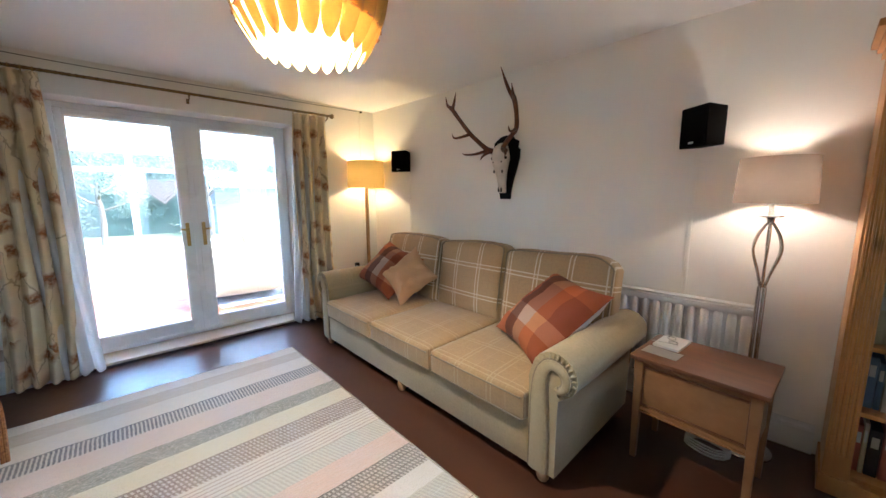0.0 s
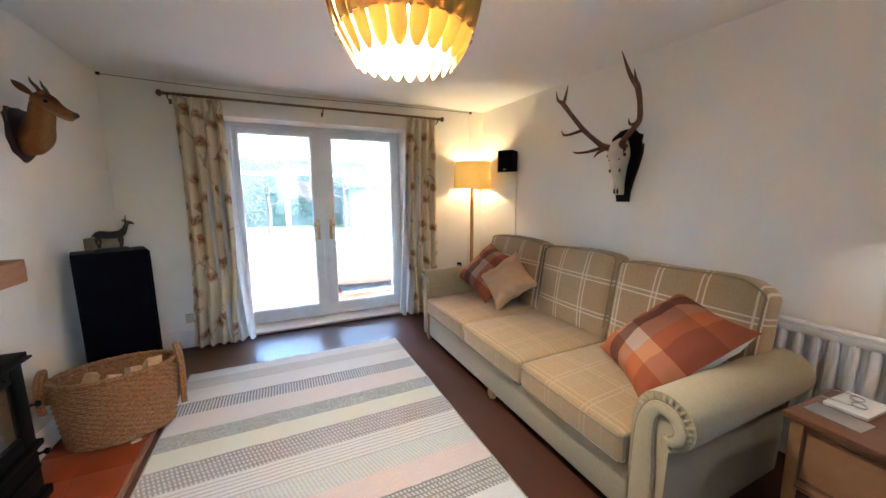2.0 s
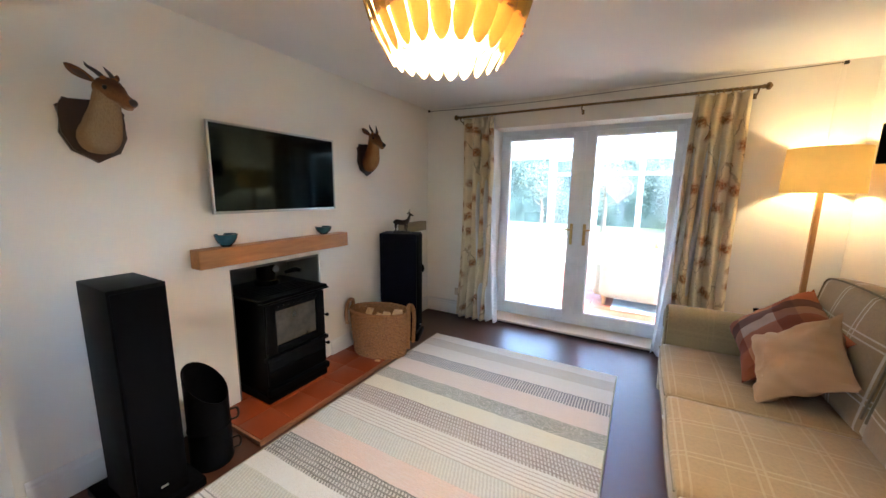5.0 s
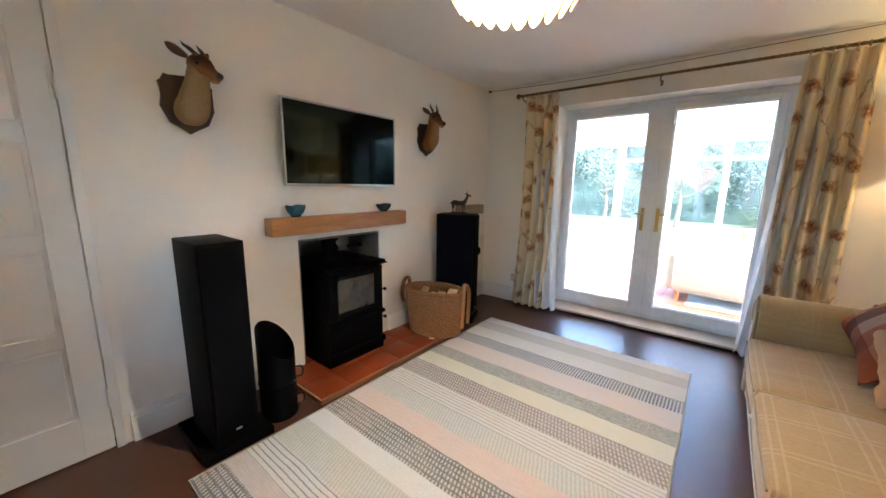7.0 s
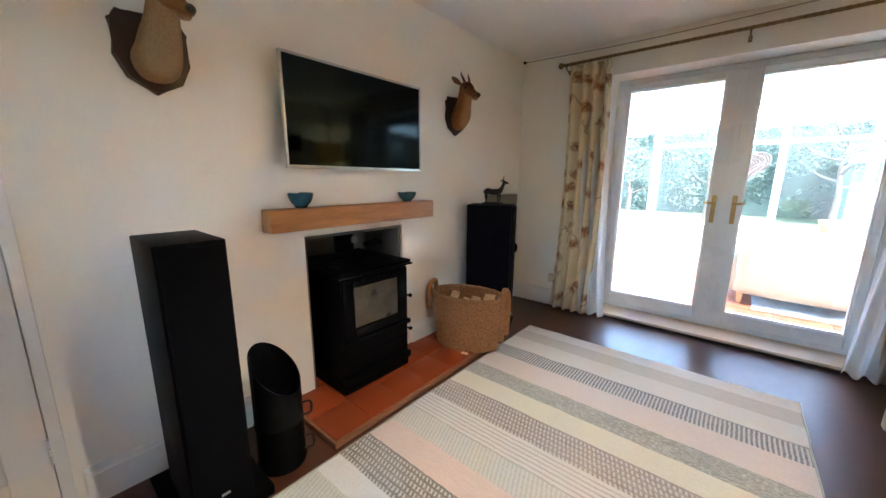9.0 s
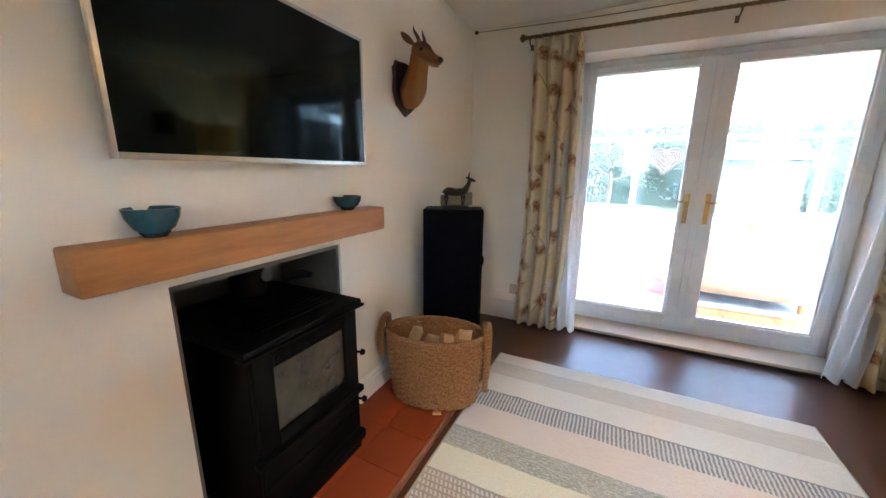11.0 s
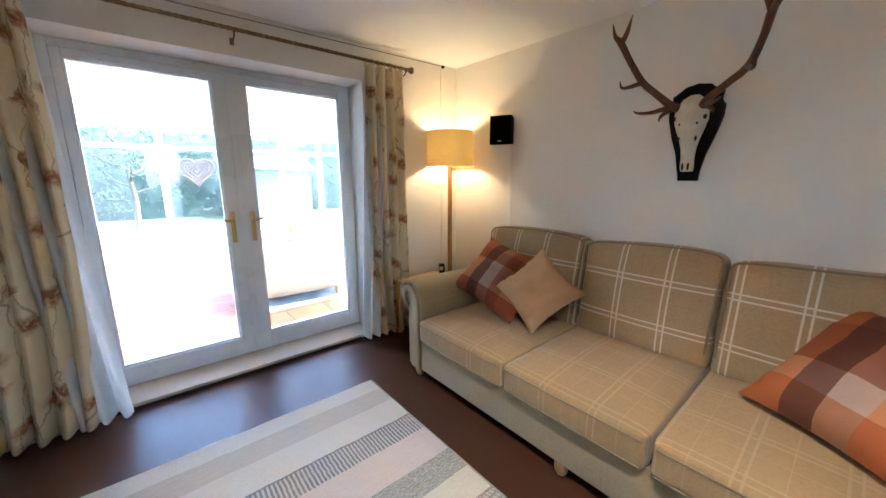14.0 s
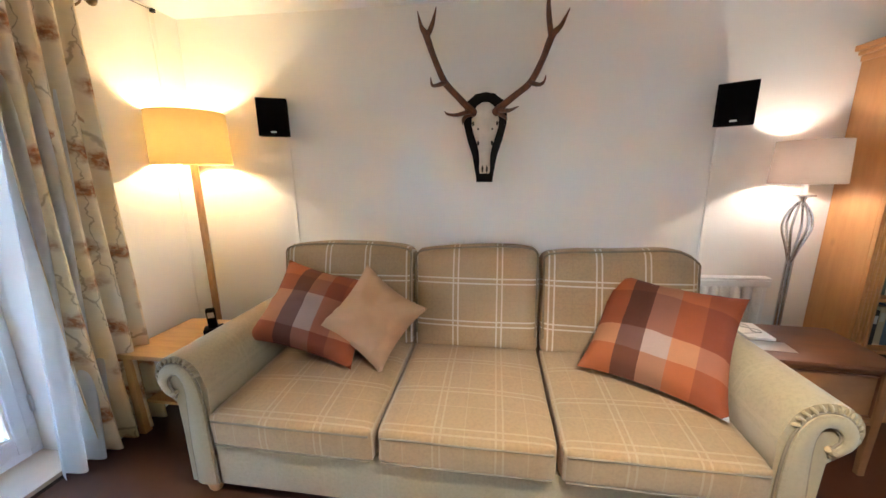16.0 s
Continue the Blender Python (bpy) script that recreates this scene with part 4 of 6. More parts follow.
tree((-1.9, 15.5, -0.14), 2.6, 1.0, "small round fruit tree standing on the lawn", 2200)
tree((0.4, 16.5, -0.14), 3.2, 1.3, "leafy garden tree in front of the hedge")
tree((3.6, 17.5, -0.14), 3.4, 1.5, "broad leafy tree beyond the conservatory")
tree((6.8, 15.0, -0.14), 3.0, 1.3, "leafy tree beside the garden shed")
hedge = new("hedge", leaves([(-14 + i * 0.9 + rng.uniform(-0.2, 0.2), 20.5 + rng.uniform(-0.4, 0.4), 0.2 + 0.75 * j, 0.75 + 0.1 * rng.random()) for i in range(38) for j in range(5)], 0.085, 60000, 1.0, (-14.5, 20, 20.5, 3.3)))
tagged(hedge, "clipped green hedge at the end of the lawn", "hedge", kind="stuff")
shed = thing("garden_shed", "blue-grey boarded garden shed with a pitched roof", "shed", pose(5.2, 19, -0.14))
bm = bmesh.new()
for k in range(11):
    box(bm, (-1.3, -1.0, k * 0.18), (1.3, 1.0, k * 0.18 + 0.172), 0.008, 1)
part("wall", bm, SHED_M, shed, smooth=False)
bm = slab(bmesh.new(), [(-1.25, 1.97), (1.25, 1.97), (0, 2.6)], 2.9)
part("roof", bm, SHED_M, shed, smooth=False).location = (-1.45, 0, 0)



# ---- things: sofa side ----
def arm_outline(out, h=0.68, inner=0.0):
    """Rolled arm seen from the front; out is +1 or -1, the side it rolls to. y from the inner face."""
    pts = [(0, 0.07), (0, 0.48), (-0.004, h - 0.15)]
    cy, cz, r = 0.125, h - 0.105, 0.105
    for k in range(13):
        a = math.radians(172 - k * 19)
        pts.append((cy + r * 1.06 * math.cos(a), cz + r * math.sin(a)))
    pts += [(0.150, h - 0.222), (0.146, 0.30), (0.146, 0.07)]
    return [(y * out, z) for y, z in pts]


sofa = thing("sofa", "three-seat rolled-arm sofa in green-beige wool with plaid cushions", "sofa", pose(0, 0, FZ))
SX0, SX1 = 2.005, 2.98
YS, YN = 1.375, 3.485
bm = bmesh.new()
box(bm, (SX0 + 0.012, YS - 0.04, 0.065), (SX1 - 0.03, YN + 0.04, 0.300), 0.012)
part("base", bm, PLAIN_SOFA, sofa)
bm = bmesh.new()
soft_block(bm, (0.20, YN - YS + 0.10, 0.62), 0.05, (0.0, 0, 0.0))
o = part("back_frame", bm, PLAIN_SOFA, sofa)
o.location = (SX1 - 0.11, (YS + YN) / 2, 0.58)
for out, y in ((-1, YS), (1, YN)):
    bm = slab(bmesh.new(), arm_outline(out), SX1 - 0.07 - SX0 - 0.012, 0.012)
    o = part("arm", bm, PLAIN_SOFA, sofa)
    o.location = (SX0 + 0.012, y, 0)
    path = [(0.062, 0.075), (0.062, 0.30), (0.058, 0.46), (0.066, 0.560), (0.100, 0.618), (0.150, 0.620), (0.185, 0.585), (0.186, 0.540), (0.160, 0.512), (0.136, 0.520)]
    wide = [0.050, 0.047, 0.040, 0.032, 0.027, 0.026, 0.024, 0.021, 0.017, 0.008]
    line = smooth_line([(a, b, w) for (a, b), w in zip(path, wide)], 5)
    edge_l, edge_r = [], []
    for i, q in enumerate(line):
        d = line[min(i + 1, len(line) - 1)][:2] - line[max(i - 1, 0)][:2]
        d = d / np.linalg.norm(d)
        edge_l.append((q[0] - d[1] * q[2], q[1] + d[0] * q[2]))
        edge_r.append((q[0] + d[1] * q[2], q[1] - d[0] * q[2]))
    bm = bmesh.new()
    rows = []
    for (la, lb), (ra, rb) in zip(edge_l, edge_r):
        rows.append([bm.verts.new((xx, (la + (ra - la) * u) * out, lb + (rb - lb) * u)) for u, xx in ((0, 0.020), (0.06, 0.006), (0.3, 0.0), (0.7, 0.0), (0.94, 0.006), (1, 0.020))])
    for ra, rb in zip(rows, rows[1:]):
        for u in range(5):
            bm.faces.new((ra[u], ra[u + 1], rb[u + 1], rb[u]))
        bm.faces.new((ra[5], ra[0], rb[0], rb[5]))
    bm.faces.new(rows[0]), bm.faces.new(rows[-1])
    f = part("arm_facing", bm, PLAIN_SOFA, sofa)
    f.location = (SX0 - 0.008, y, 0)
    bm = bmesh.new()
    tube(bm, [(SX0 + 0.006, y + a * out, b, 0.0045) for a, b in edge_l[::2]], 6, 2)
    tube(bm, [(SX0 + 0.006, y + a * out, b, 0.0045) for a, b in edge_r[::2]], 6, 2)
    part("piping", bm, PIPING, f).matrix_parent_inverse = f.matrix_basis.inverted()
    for k in range(17):
        a = math.radians(165 - 15 * k)
        cy, cz, r = y + out * 0.125, 0.575, 0.103
        bm = tube(bmesh.new(), [(SX0 + 0.006, cy + out * (r - 0.030) * math.cos(a), cz + (r - 0.030) * math.sin(a), 0.003), (SX0 + 0.007, cy + out * (r - 0.016) * math.cos(a + 0.02), cz + (r - 0.016) * math.sin(a + 0.02), 0.0065), (SX0 + 0.017, cy + out * (r - 0.006) * 1.04 * math.cos(a + 0.05), cz + (r - 0.006) * math.sin(a + 0.05), 0.0065), (SX0 + 0.045, cy + out * (r - 0.008) * 1.05 * math.cos(a + 0.09), cz + (r - 0.008) * math.sin(a + 0.09), 0.004)], 7, 4)
        part("pleat", bm, PLAIN_SOFA, f).matrix_parent_inverse = f.matrix_basis.inverted()
    for x in (SX0 + 0.05, SX1 - 0.08):
        bm = lathe(bmesh.new(), [(0.022, 0.0), (0.030, 0.015), (0.036, 0.045), (0.028, 0.075)], (x, y + out * 0.07, 0), 14)
        part("foot", bm, OAK_Z, sofa)
bm = lathe(bmesh.new(), [(0.022, 0.0), (0.030, 0.015), (0.034, 0.045), (0.028, 0.075)], (SX0 + 0.04, 2.43, 0), 14)
part("foot", bm, OAK_Z, sofa)
seat_y = [(3.482, 2.762), (2.756, 2.070), (2.064, 1.378)]
for k, (a, b) in enumerate(seat_y):
    bm = soft_block(bmesh.new(), (0.80, a - b - 0.006, 0.155), 0.026, (0.010, 0.0, 0.022), 11, 0.0025, k * 3.1)
    for v in bm.verts:
        v.co.z = max(v.co.z, -0.0775)
    o = part("seat_cushion", bm, PLAID_SEAT, sofa)
    o.matrix_basis = pose(SX0 - 0.020 + 0.40, (a + b) / 2, 0.372, 0, -1.0, 0)
    w = a - b - 0.03
    bm = bmesh.new()
    for z in (0.052, -0.060):
        tube(bm, [(-0.402, -w / 2 + 0.006, z - 0.003, 0.004), (-0.405, -w / 4, z, 0.004), (-0.407, 0, z, 0.004), (-0.405, w / 4, z, 0.004), (-0.402, w / 2 - 0.006, z - 0.003, 0.004)], 6, 4)
    p = part("piping", bm, PIPING, o)
    top = 0.99 if k == 0 else 0.975
    h = 0.58
    bm = soft_block(bmesh.new(), (0.17, a - b - 0.004 + (0.10 if k == 2 else 0.06 if k == 0 else 0), h), 0.045, (0.034, 0.0, 0.008), 11, 0.005, 20 + k * 2.3)
    half_w = (a - b + (0.10 if k == 2 else 0.06 if k == 0 else 0)) / 2
    for v in bm.verts:
        u = v.co.y / half_w
        drop = 0.016 * abs(u) ** 5 + (0.05 * max(0.0, -u) ** 6 if k == 2 else 0.0) - 0.012 * math.cos(u * 1.6 + k)
        v.co.z -= drop * max(0.0, v.co.z / (h / 2))
    o = part("back_cushion", bm, PLAID_BACK, sofa)
    yc = (a + b) / 2 + (0.05 * (-1 if k == 2 else 0) + 0.03 * (1 if k == 0 else 0))
    o.matrix_basis = pose(2.785, yc, 0.42 + h / 2, 0, 9, 0)
    w = half_w * 2 - 0.01
    bm = bmesh.new()
    x = 0.077
    rim = [(-x - 0.004, -w / 2 + 0.012, -0.2, 0.005), (-x - 0.004, -w / 2 + 0.010, 0.15, 0.005)]
    for i in range(11):
        u = -0.965 + 1.93 * i / 10
        fall = 0.016 * abs(u) ** 5 + (0.05 * max(0.0, -u) ** 6 if k == 2 else 0.0) - 0.012 * math.cos(u * 1.6 + k)
        rim.append((-x, u * w / 2, h / 2 - 0.010 - fall - 0.02 * abs(u) ** 12, 0.005))
    rim += [(-x - 0.004, w / 2 - 0.010, 0.15, 0.005), (-x - 0.004, w / 2 - 0.012, -0.2, 0.005)]
    tube(bm, rim, 6, 3)
    part("piping", bm, PIPING, o)


single("scatter_cushion", pillow(bmesh.new(), 0.57, 0.56, 0.22, 1.0, ear=0.10), (CHECK_A, LINEN_BACK), "rust, brown and sand checked wool cushion leaning on the sofa", "cushion",
       basis((-0.285, -0.48, -0.03), (0.335, -0.24, 0.355), (2.485, 1.555, 0.700)), "sofa cushions")
single("scatter_cushion", pillow(bmesh.new(), 0.58, 0.48, 0.20, 4.0, ear=0.10), (CHECK_B, CHECK_B), "brown and rust checked cushion in the sofa corner", "cushion",
       basis((-0.02, -0.58, -0.12), (0.337, -0.05, 0.332), (2.51, 3.235, 0.730)), "sofa cushions")
single("scatter_cushion", pillow(bmesh.new(), 0.41, 0.41, 0.19, 8.0, ear=0.14), (SANDY, SANDY), "plain sand cotton cushion standing on its corner", "cushion",
       basis((-0.028, -0.335, -0.23), (0.238, -0.219, 0.191), (2.50, 2.925, 0.712)), "sofa cushions")


# side table with drawer
st = thing("side_table", "cherry wood side table with one drawer beside the sofa", "table", pose(2.690, 0.825, FZ, 0, 0, -3))
bm = boxes(((-0.200, -0.268, 0.546), (0.215, 0.268, 0.570)), bevel=0.009)
part("tabletop", bm, CHERRY, st, "darker cherry top")
part("frame", boxes(((-0.168, -0.235, 0.275), (0.165, -0.217, 0.545)), ((-0.168, 0.217, 0.275), (0.165, 0.235, 0.545)), ((0.150, -0.217, 0.275), (0.165, 0.217, 0.545)), ((-0.168, -0.217, 0.275), (-0.146, 0.217, 0.297)), ((-0.168, -0.217, 0.515), (-0.146, 0.217, 0.545)), bevel=0.003), CHERRY_Z, st)
part("bead", boxes(((-0.176, -0.212, 0.268), (-0.160, 0.212, 0.278)), bevel=0.004), CHERRY_Z, st)
dw_front = part("drawer_front", boxes(((-0.158, -0.213, 0.301), (-0.140, 0.213, 0.511)), bevel=0.004), CHERRY_Z, st)
part("moulding", boxes(((-0.166, -0.213, 0.301), (-0.157, -0.203, 0.511)), ((-0.166, 0.203, 0.301), (-0.157, 0.213, 0.511)), ((-0.166, -0.203, 0.501), (-0.157, 0.203, 0.511)), ((-0.166, -0.203, 0.301), (-0.157, 0.203, 0.311)), bevel=0.003), CHERRY, dw_front)
for x in (-0.158, 0.152):
    for y in (-0.228, 0.228):
        bm = bmesh.new()
        box(bm, (x - 0.021, y - 0.021, 0), (x + 0.021, y + 0.021, 0.5455), 0.003)
        for v in bm.verts:
            if v.co.z < 0.1:
                v.co.x = x + (v.co.x - x) * 0.62
                v.co.y = y + (v.co.y - y) * 0.62
        part("leg", bm, CHERRY_Z, st)
single("booklet", boxes(((-0.095, -0.062, 0), (0.095, 0.062, 0.014)), bevel=0.002), WHITEBOARD, "white paper booklet on the side table", "book", pose(2.785, 0.985, FZ + 0.5705, 0, 0, -4))
bm = bmesh.new()
for s in (-1, 1):
    tube(bm, [(0.032 * s + 0.024 * math.cos(a), 0.02 * math.sin(a), 0.006, 0.0022) for a in [2 * math.pi * k / 12 for k in range(13)]], 5, 1)
    tube(bm, [(0.056 * s, 0, 0.008, 0.002), (0.054 * s, 0.06, 0.010, 0.002), (0.03 * s, 0.11, 0.004, 0.002)], 5, 3)
tube(bm, [(-0.009, 0, 0.006, 0.002), (0, 0.004, 0.008, 0.002), (0.009, 0, 0.006, 0.002)], 5, 2)
single("spectacles", bm, SILVER, "folded wire spectacles on the booklet", "spectacles", pose(2.790, 0.985, FZ + 0.585, 0, 0, 20))
single("envelope", boxes(((-0.05, -0.08, 0), (0.05, 0.08, 0.003)), bevel=0.001), SILVER, "silvery envelope on the side table", "envelope", pose(2.630, 0.990, FZ + 0.5705, 0, 0, -6))
bm = bmesh.new()
for k in range(4):
    tube(bm, [(0.07 * math.cos(a) * (1 - 0.1 * k), 0.10 * math.sin(a), 0.008 + 0.012 * k + 0.004 * math.sin(3 * a), 0.005) for a in [2 * math.pi * i / 14 for i in range(15)]], 6, 1)
single("cable_coil", bm, WHITEBOARD, "coiled white cable on the floor under the table", "cable", pose(2.88, 0.80, FZ))

# radiator
RYC = 1.17
rad = thing("radiator", "white panel radiator with rounded flutes on the wall", "radiator", pose(ex(RYC), RYC, 0, 0, 0, 2.3))
part("panel", boxes(((-0.068, -0.50, 0.20), (-0.055, 0.50, 0.775)), ((-0.092, -0.50, 0.735), (-0.068, 0.50, 0.775)), ((-0.092, -0.50, 0.20), (-0.068, 0.50, 0.24)), bevel=0.005), WHITE, rad)
for k in range(15):
    y = -0.441 + k * 0.063
    bm = bmesh.new()
    line = [(-0.076, y, 0.232, 0.014), (-0.080, y, 0.255, 0.0225), (-0.080, y, 0.720, 0.0225), (-0.076, y, 0.742, 0.014)]
    tube(bm, line, 10, 1)
    part("flute", bm, WHITE, rad)
part("top_grille", boxes(((-0.086, -0.505, 0.776), (-0.025, 0.505, 0.790)), bevel=0.004), WHITE, rad)
for s in (-1, 1):
    part("bracket", boxes(((-0.055, s * 0.4 - 0.02, 0.3), (-0.001, s * 0.4 + 0.02, 0.7))), WHITE, rad)
    bm = tube(bmesh.new(), [(-0.07, s * 0.47, FZ, 0.008), (-0.07, s * 0.47, 0.2, 0.008)], 8, 1)
    part("pipe", bm, CHROME, rad)


def wall_speaker(y, turn, name_label):
    """Small tapered satellite speaker on its bracket; local -x faces the room."""
    s = thing("wall_speaker", name_label, "speaker", pose(ex(y), y, 1.775, 0, 0, turn), "", "wall speakers")
    s["group"] = "wall speakers"
    bm = bmesh.new()
    box(bm, (-0.165, -0.088, -0.112), (-0.035, 0.088, 0.112), 0.006)
    for v in bm.verts:
        if v.co.x > -0.1:
            v.co.y *= 0.9
            v.co.z *= 0.93
    part("body", bm, BLACK, s)
    part("grille", boxes(((-0.172, -0.080, -0.104), (-0.1655, 0.080, 0.104)), bevel=0.003), NAVY, s)
    part("badge", boxes(((-0.1745, -0.016, -0.092), (-0.1725, 0.016, -0.082)), bevel=0.001), SILVER, s)
    bm = tube(bmesh.new(), [(-0.04, 0, 0, 0.014), (-0.01, 0, 0, 0.014)], 8, 1)
    box(bm, (-0.012, -0.03, -0.04), (-0.002, 0.03, 0.04), 0.003)
    part("bracket", bm, BLACK, s)
    return s


wall_speaker(3.735, 25, "small black wall speaker turned towards the sofa")
wall_speaker(0.955, -34, "small black wall speaker above the radiator")


# stag skull on a black shield
SKY, SKZ = 2.385, 1.64
sx = ex(SKY)
skull = thing("stag_skull_mount", "bleached stag skull with antlers on a black shield", "trophy", pose(sx, SKY, 0, 0, 0, 182.3))
half = [(0.030, 1.372), (0.050, 1.372), (0.055, 1.45), (0.075, 1.53), (0.105, 1.62), (0.130, 1.72), (0.132, 1.78), (0.112, 1.80), (0.120, 1.85), (0.085, 1.862), (0.06, 1.892), (0.0, 1.903)]
ol = [(-y, z) for y, z in half] + [(y, z) for y, z in half[::-1][1:]]
part("shield", slab(bmesh.new(), ol, 0.024, 0.006), EBONY, skull)
secs = [(1.425, 0.030, 0.028, 0.055), (1.45, 0.034, 0.036, 0.060), (1.50, 0.032, 0.042, 0.066), (1.55, 0.036, 0.050, 0.072), (1.60, 0.048, 0.056, 0.080), (1.65, 0.066, 0.058, 0.088), (1.70, 0.080, 0.060, 0.092), (1.74, 0.080, 0.060, 0.094), (1.78, 0.066, 0.058, 0.090), (1.81, 0.052, 0.048, 0.080), (1.832, 0.024, 0.024, 0.070)]
bm = bmesh.new()
rings = []
for z, hy, hx, cx in secs:
    rings.append([bm.verts.new((cx + hx * math.cos(a), hy * math.copysign(abs(math.sin(a)) ** 0.85, math.sin(a)), z)) for a in [2 * math.pi * k / 18 for k in range(18)]])
for a, b in zip(rings, rings[1:]):
    for k in range(18):
        bm.faces.new((a[k], a[(k + 1) % 18], b[(k + 1) % 18], b[k]))
bm.faces.new(rings[0]), bm.faces.new(rings[-1])
part("skull", bm, BONE, skull)
# Skull openings are near-black balls: the shade inside them is given as colour.
for s in (-1, 1):
    for nm, c, r in (("eye_socket", (0.118, s * 0.066, 1.71), (0.014, 0.011, 0.015)), ("eye_socket", (0.138, s * 0.040, 1.678), (0.008, 0.006, 0.007)), ("cheek_hollow", (0.126, s * 0.040, 1.60), (0.008, 0.006, 0.014)), ("nostril", (0.094, s * 0.013, 1.452), (0.012, 0.006, 0.022))):
        bm = bmesh.new()
        bmesh.ops.create_uvsphere(bm, u_segments=12, v_segments=8, radius=1.0)
        for v in bm.verts:
            v.co = Vector([v.co[i] * r[i] + c[i] for i in range(3)])
        part(nm, bm, HOLLOW_SHADE, skull)


def antler(name, pts):
    bm = bmesh.new()
    for line in pts:
        tube(bm, line, 9, 6)
    ob = part(name, bm, ANTLER, skull)
    ob.matrix_parent_inverse = skull.matrix_basis.inverted()


antler("antler", [[(3.06, 2.440, 1.765, 0.026), (3.00, 2.468, 1.785, 0.021), (2.965, 2.53, 1.845, 0.018), (2.935, 2.600, 1.918, 0.018), (2.86, 2.645, 2.02, 0.016), (2.79, 2.672, 2.105, 0.017), (2.755, 2.690, 2.135, 0.010), (2.75, 2.705, 2.20, 0.002)],
                  [(2.79, 2.670, 2.10, 0.014), (2.782, 2.640, 2.15, 0.011), (2.778, 2.617, 2.225, 0.002)],
                  [(2.935, 2.598, 1.916, 0.014), (2.85, 2.635, 1.885, 0.010), (2.79, 2.647, 1.875, 0.007), (2.767, 2.650, 1.905, 0.002)],
                  [(3.01, 2.465, 1.775, 0.016), (2.92, 2.53, 1.745, 0.010), (2.85, 2.570, 1.738, 0.007), (2.83, 2.59, 1.750, 0.002)],
                  [(3.03, 2.455, 1.770, 0.014), (2.99, 2.50, 1.735, 0.010), (2.96, 2.505, 1.70, 0.003)]])
antler("antler", [[(3.06, 2.330, 1.765, 0.026), (3.00, 2.300, 1.785, 0.021), (2.965, 2.22, 1.84, 0.018), (2.94, 2.140, 1.900, 0.018), (2.87, 2.09, 1.99, 0.016), (2.80, 2.060, 2.070, 0.017), (2.74, 2.03, 2.09, 0.011), (2.685, 2.003, 2.14, 0.002)],
                  [(2.80, 2.062, 2.065, 0.014), (2.75, 2.085, 2.15, 0.012), (2.69, 2.100, 2.27, 0.002)],
                  [(2.94, 2.142, 1.898, 0.014), (2.85, 2.11, 1.866, 0.010), (2.79, 2.09, 1.862, 0.007), (2.767, 2.082, 1.89, 0.002)],
                  [(3.01, 2.305, 1.775, 0.016), (2.92, 2.25, 1.758, 0.010), (2.85, 2.205, 1.765, 0.003)],
                  [(3.03, 2.315, 1.770, 0.014), (2.99, 2.27, 1.735, 0.010), (2.965, 2.26, 1.715, 0.003)]])

# floor lamp by the garden doors
fl = thing("floor_lamp", "oak floor lamp with a lit gold linen drum shade", "lamp", pose(LAMP_N.x, LAMP_N.y, FZ))
part("base", lathe(bmesh.new(), [(0.13, 0.0), (0.135, 0.012), (0.12, 0.026), (0.02, 0.03)], (0, 0, 0), 28), OAK, fl)
part("pole", boxes(((-0.016, -0.016, 0.028), (0.016, 0.016, 1.47)), bevel=0.006), OAK_Z, fl)
bm = lathe(bmesh.new(), [(0.210, 1.468), (0.212, 1.468), (0.204, 1.768), (0.202, 1.768)], (0, 0, 0), 40)
for f in [f for f in bm.faces if len(f.verts) > 4]:
    bm.faces.remove(f)
bm.faces.ensure_lookup_table()
part("shade", bm, SHADE_GOLD, fl)
bm = bmesh.new()
for a in (0, 2.1, 4.2):
    tube(bm, [(0.02 * math.cos(a), 0.02 * math.sin(a), 1.52, 0.002), (0.209 * math.cos(a), 0.209 * math.sin(a), 1.52, 0.002)], 5, 1)
tube(bm, [(0, 0, 1.47, 0.018), (0, 0, 1.56, 0.018)], 10, 1)
part("lamp_holder", bm, BRASS, fl)
bm = bmesh.new()
bmesh.ops.create_uvsphere(bm, u_segments=14, v_segments=10, radius=0.028)
part("bulb", bm, BULB_N, fl).location = (0, 0, 1.60)

# chrome cage lamp
cl = thing("floor_lamp", "chrome floor lamp with a twisted cage stem and taupe shade", "lamp", pose(LAMP_S.x, LAMP_S.y, FZ))
part("base", lathe(bmesh.new(), [(0.125, 0.0), (0.125, 0.010), (0.10, 0.022), (0.018, 0.03), (0.013, 0.06)], (0, 0, 0), 28), CHROME, cl)
bm = bmesh.new()
for s in (-1, 1):
    tube(bm, [(0, s * 0.011, 0.03, 0.009), (0, s * 0.011, 0.90, 0.009)], 10, 1)
part("stem", bm, CHROME, cl)
for k in range(6):
    bm = bmesh.new()
    a = k * math.pi / 3
    pts = [(0.010, 0.90), (0.030, 0.98), (0.055, 1.06), (0.060, 1.11), (0.045, 1.17), (0.014, 1.225)]
    tube(bm, [(r * math.cos(a + 0.5 * (z - 0.9)), r * math.sin(a + 0.5 * (z - 0.9)), z, 0.006) for r, z in pts], 7, 4)
    part("cage_bar", bm, CHROME, cl)
part("drip_cup", lathe(bmesh.new(), [(0.012, 1.22), (0.018, 1.245), (0.052, 1.258), (0.052, 1.264), (0.012, 1.262)], (0, 0, 0), 20), CHROME, cl)
part("candle_tube", lathe(bmesh.new(), [(0.015, 1.262), (0.015, 1.36), (0.013, 1.36)], (0, 0, 0), 14), WHITEBOARD, cl)
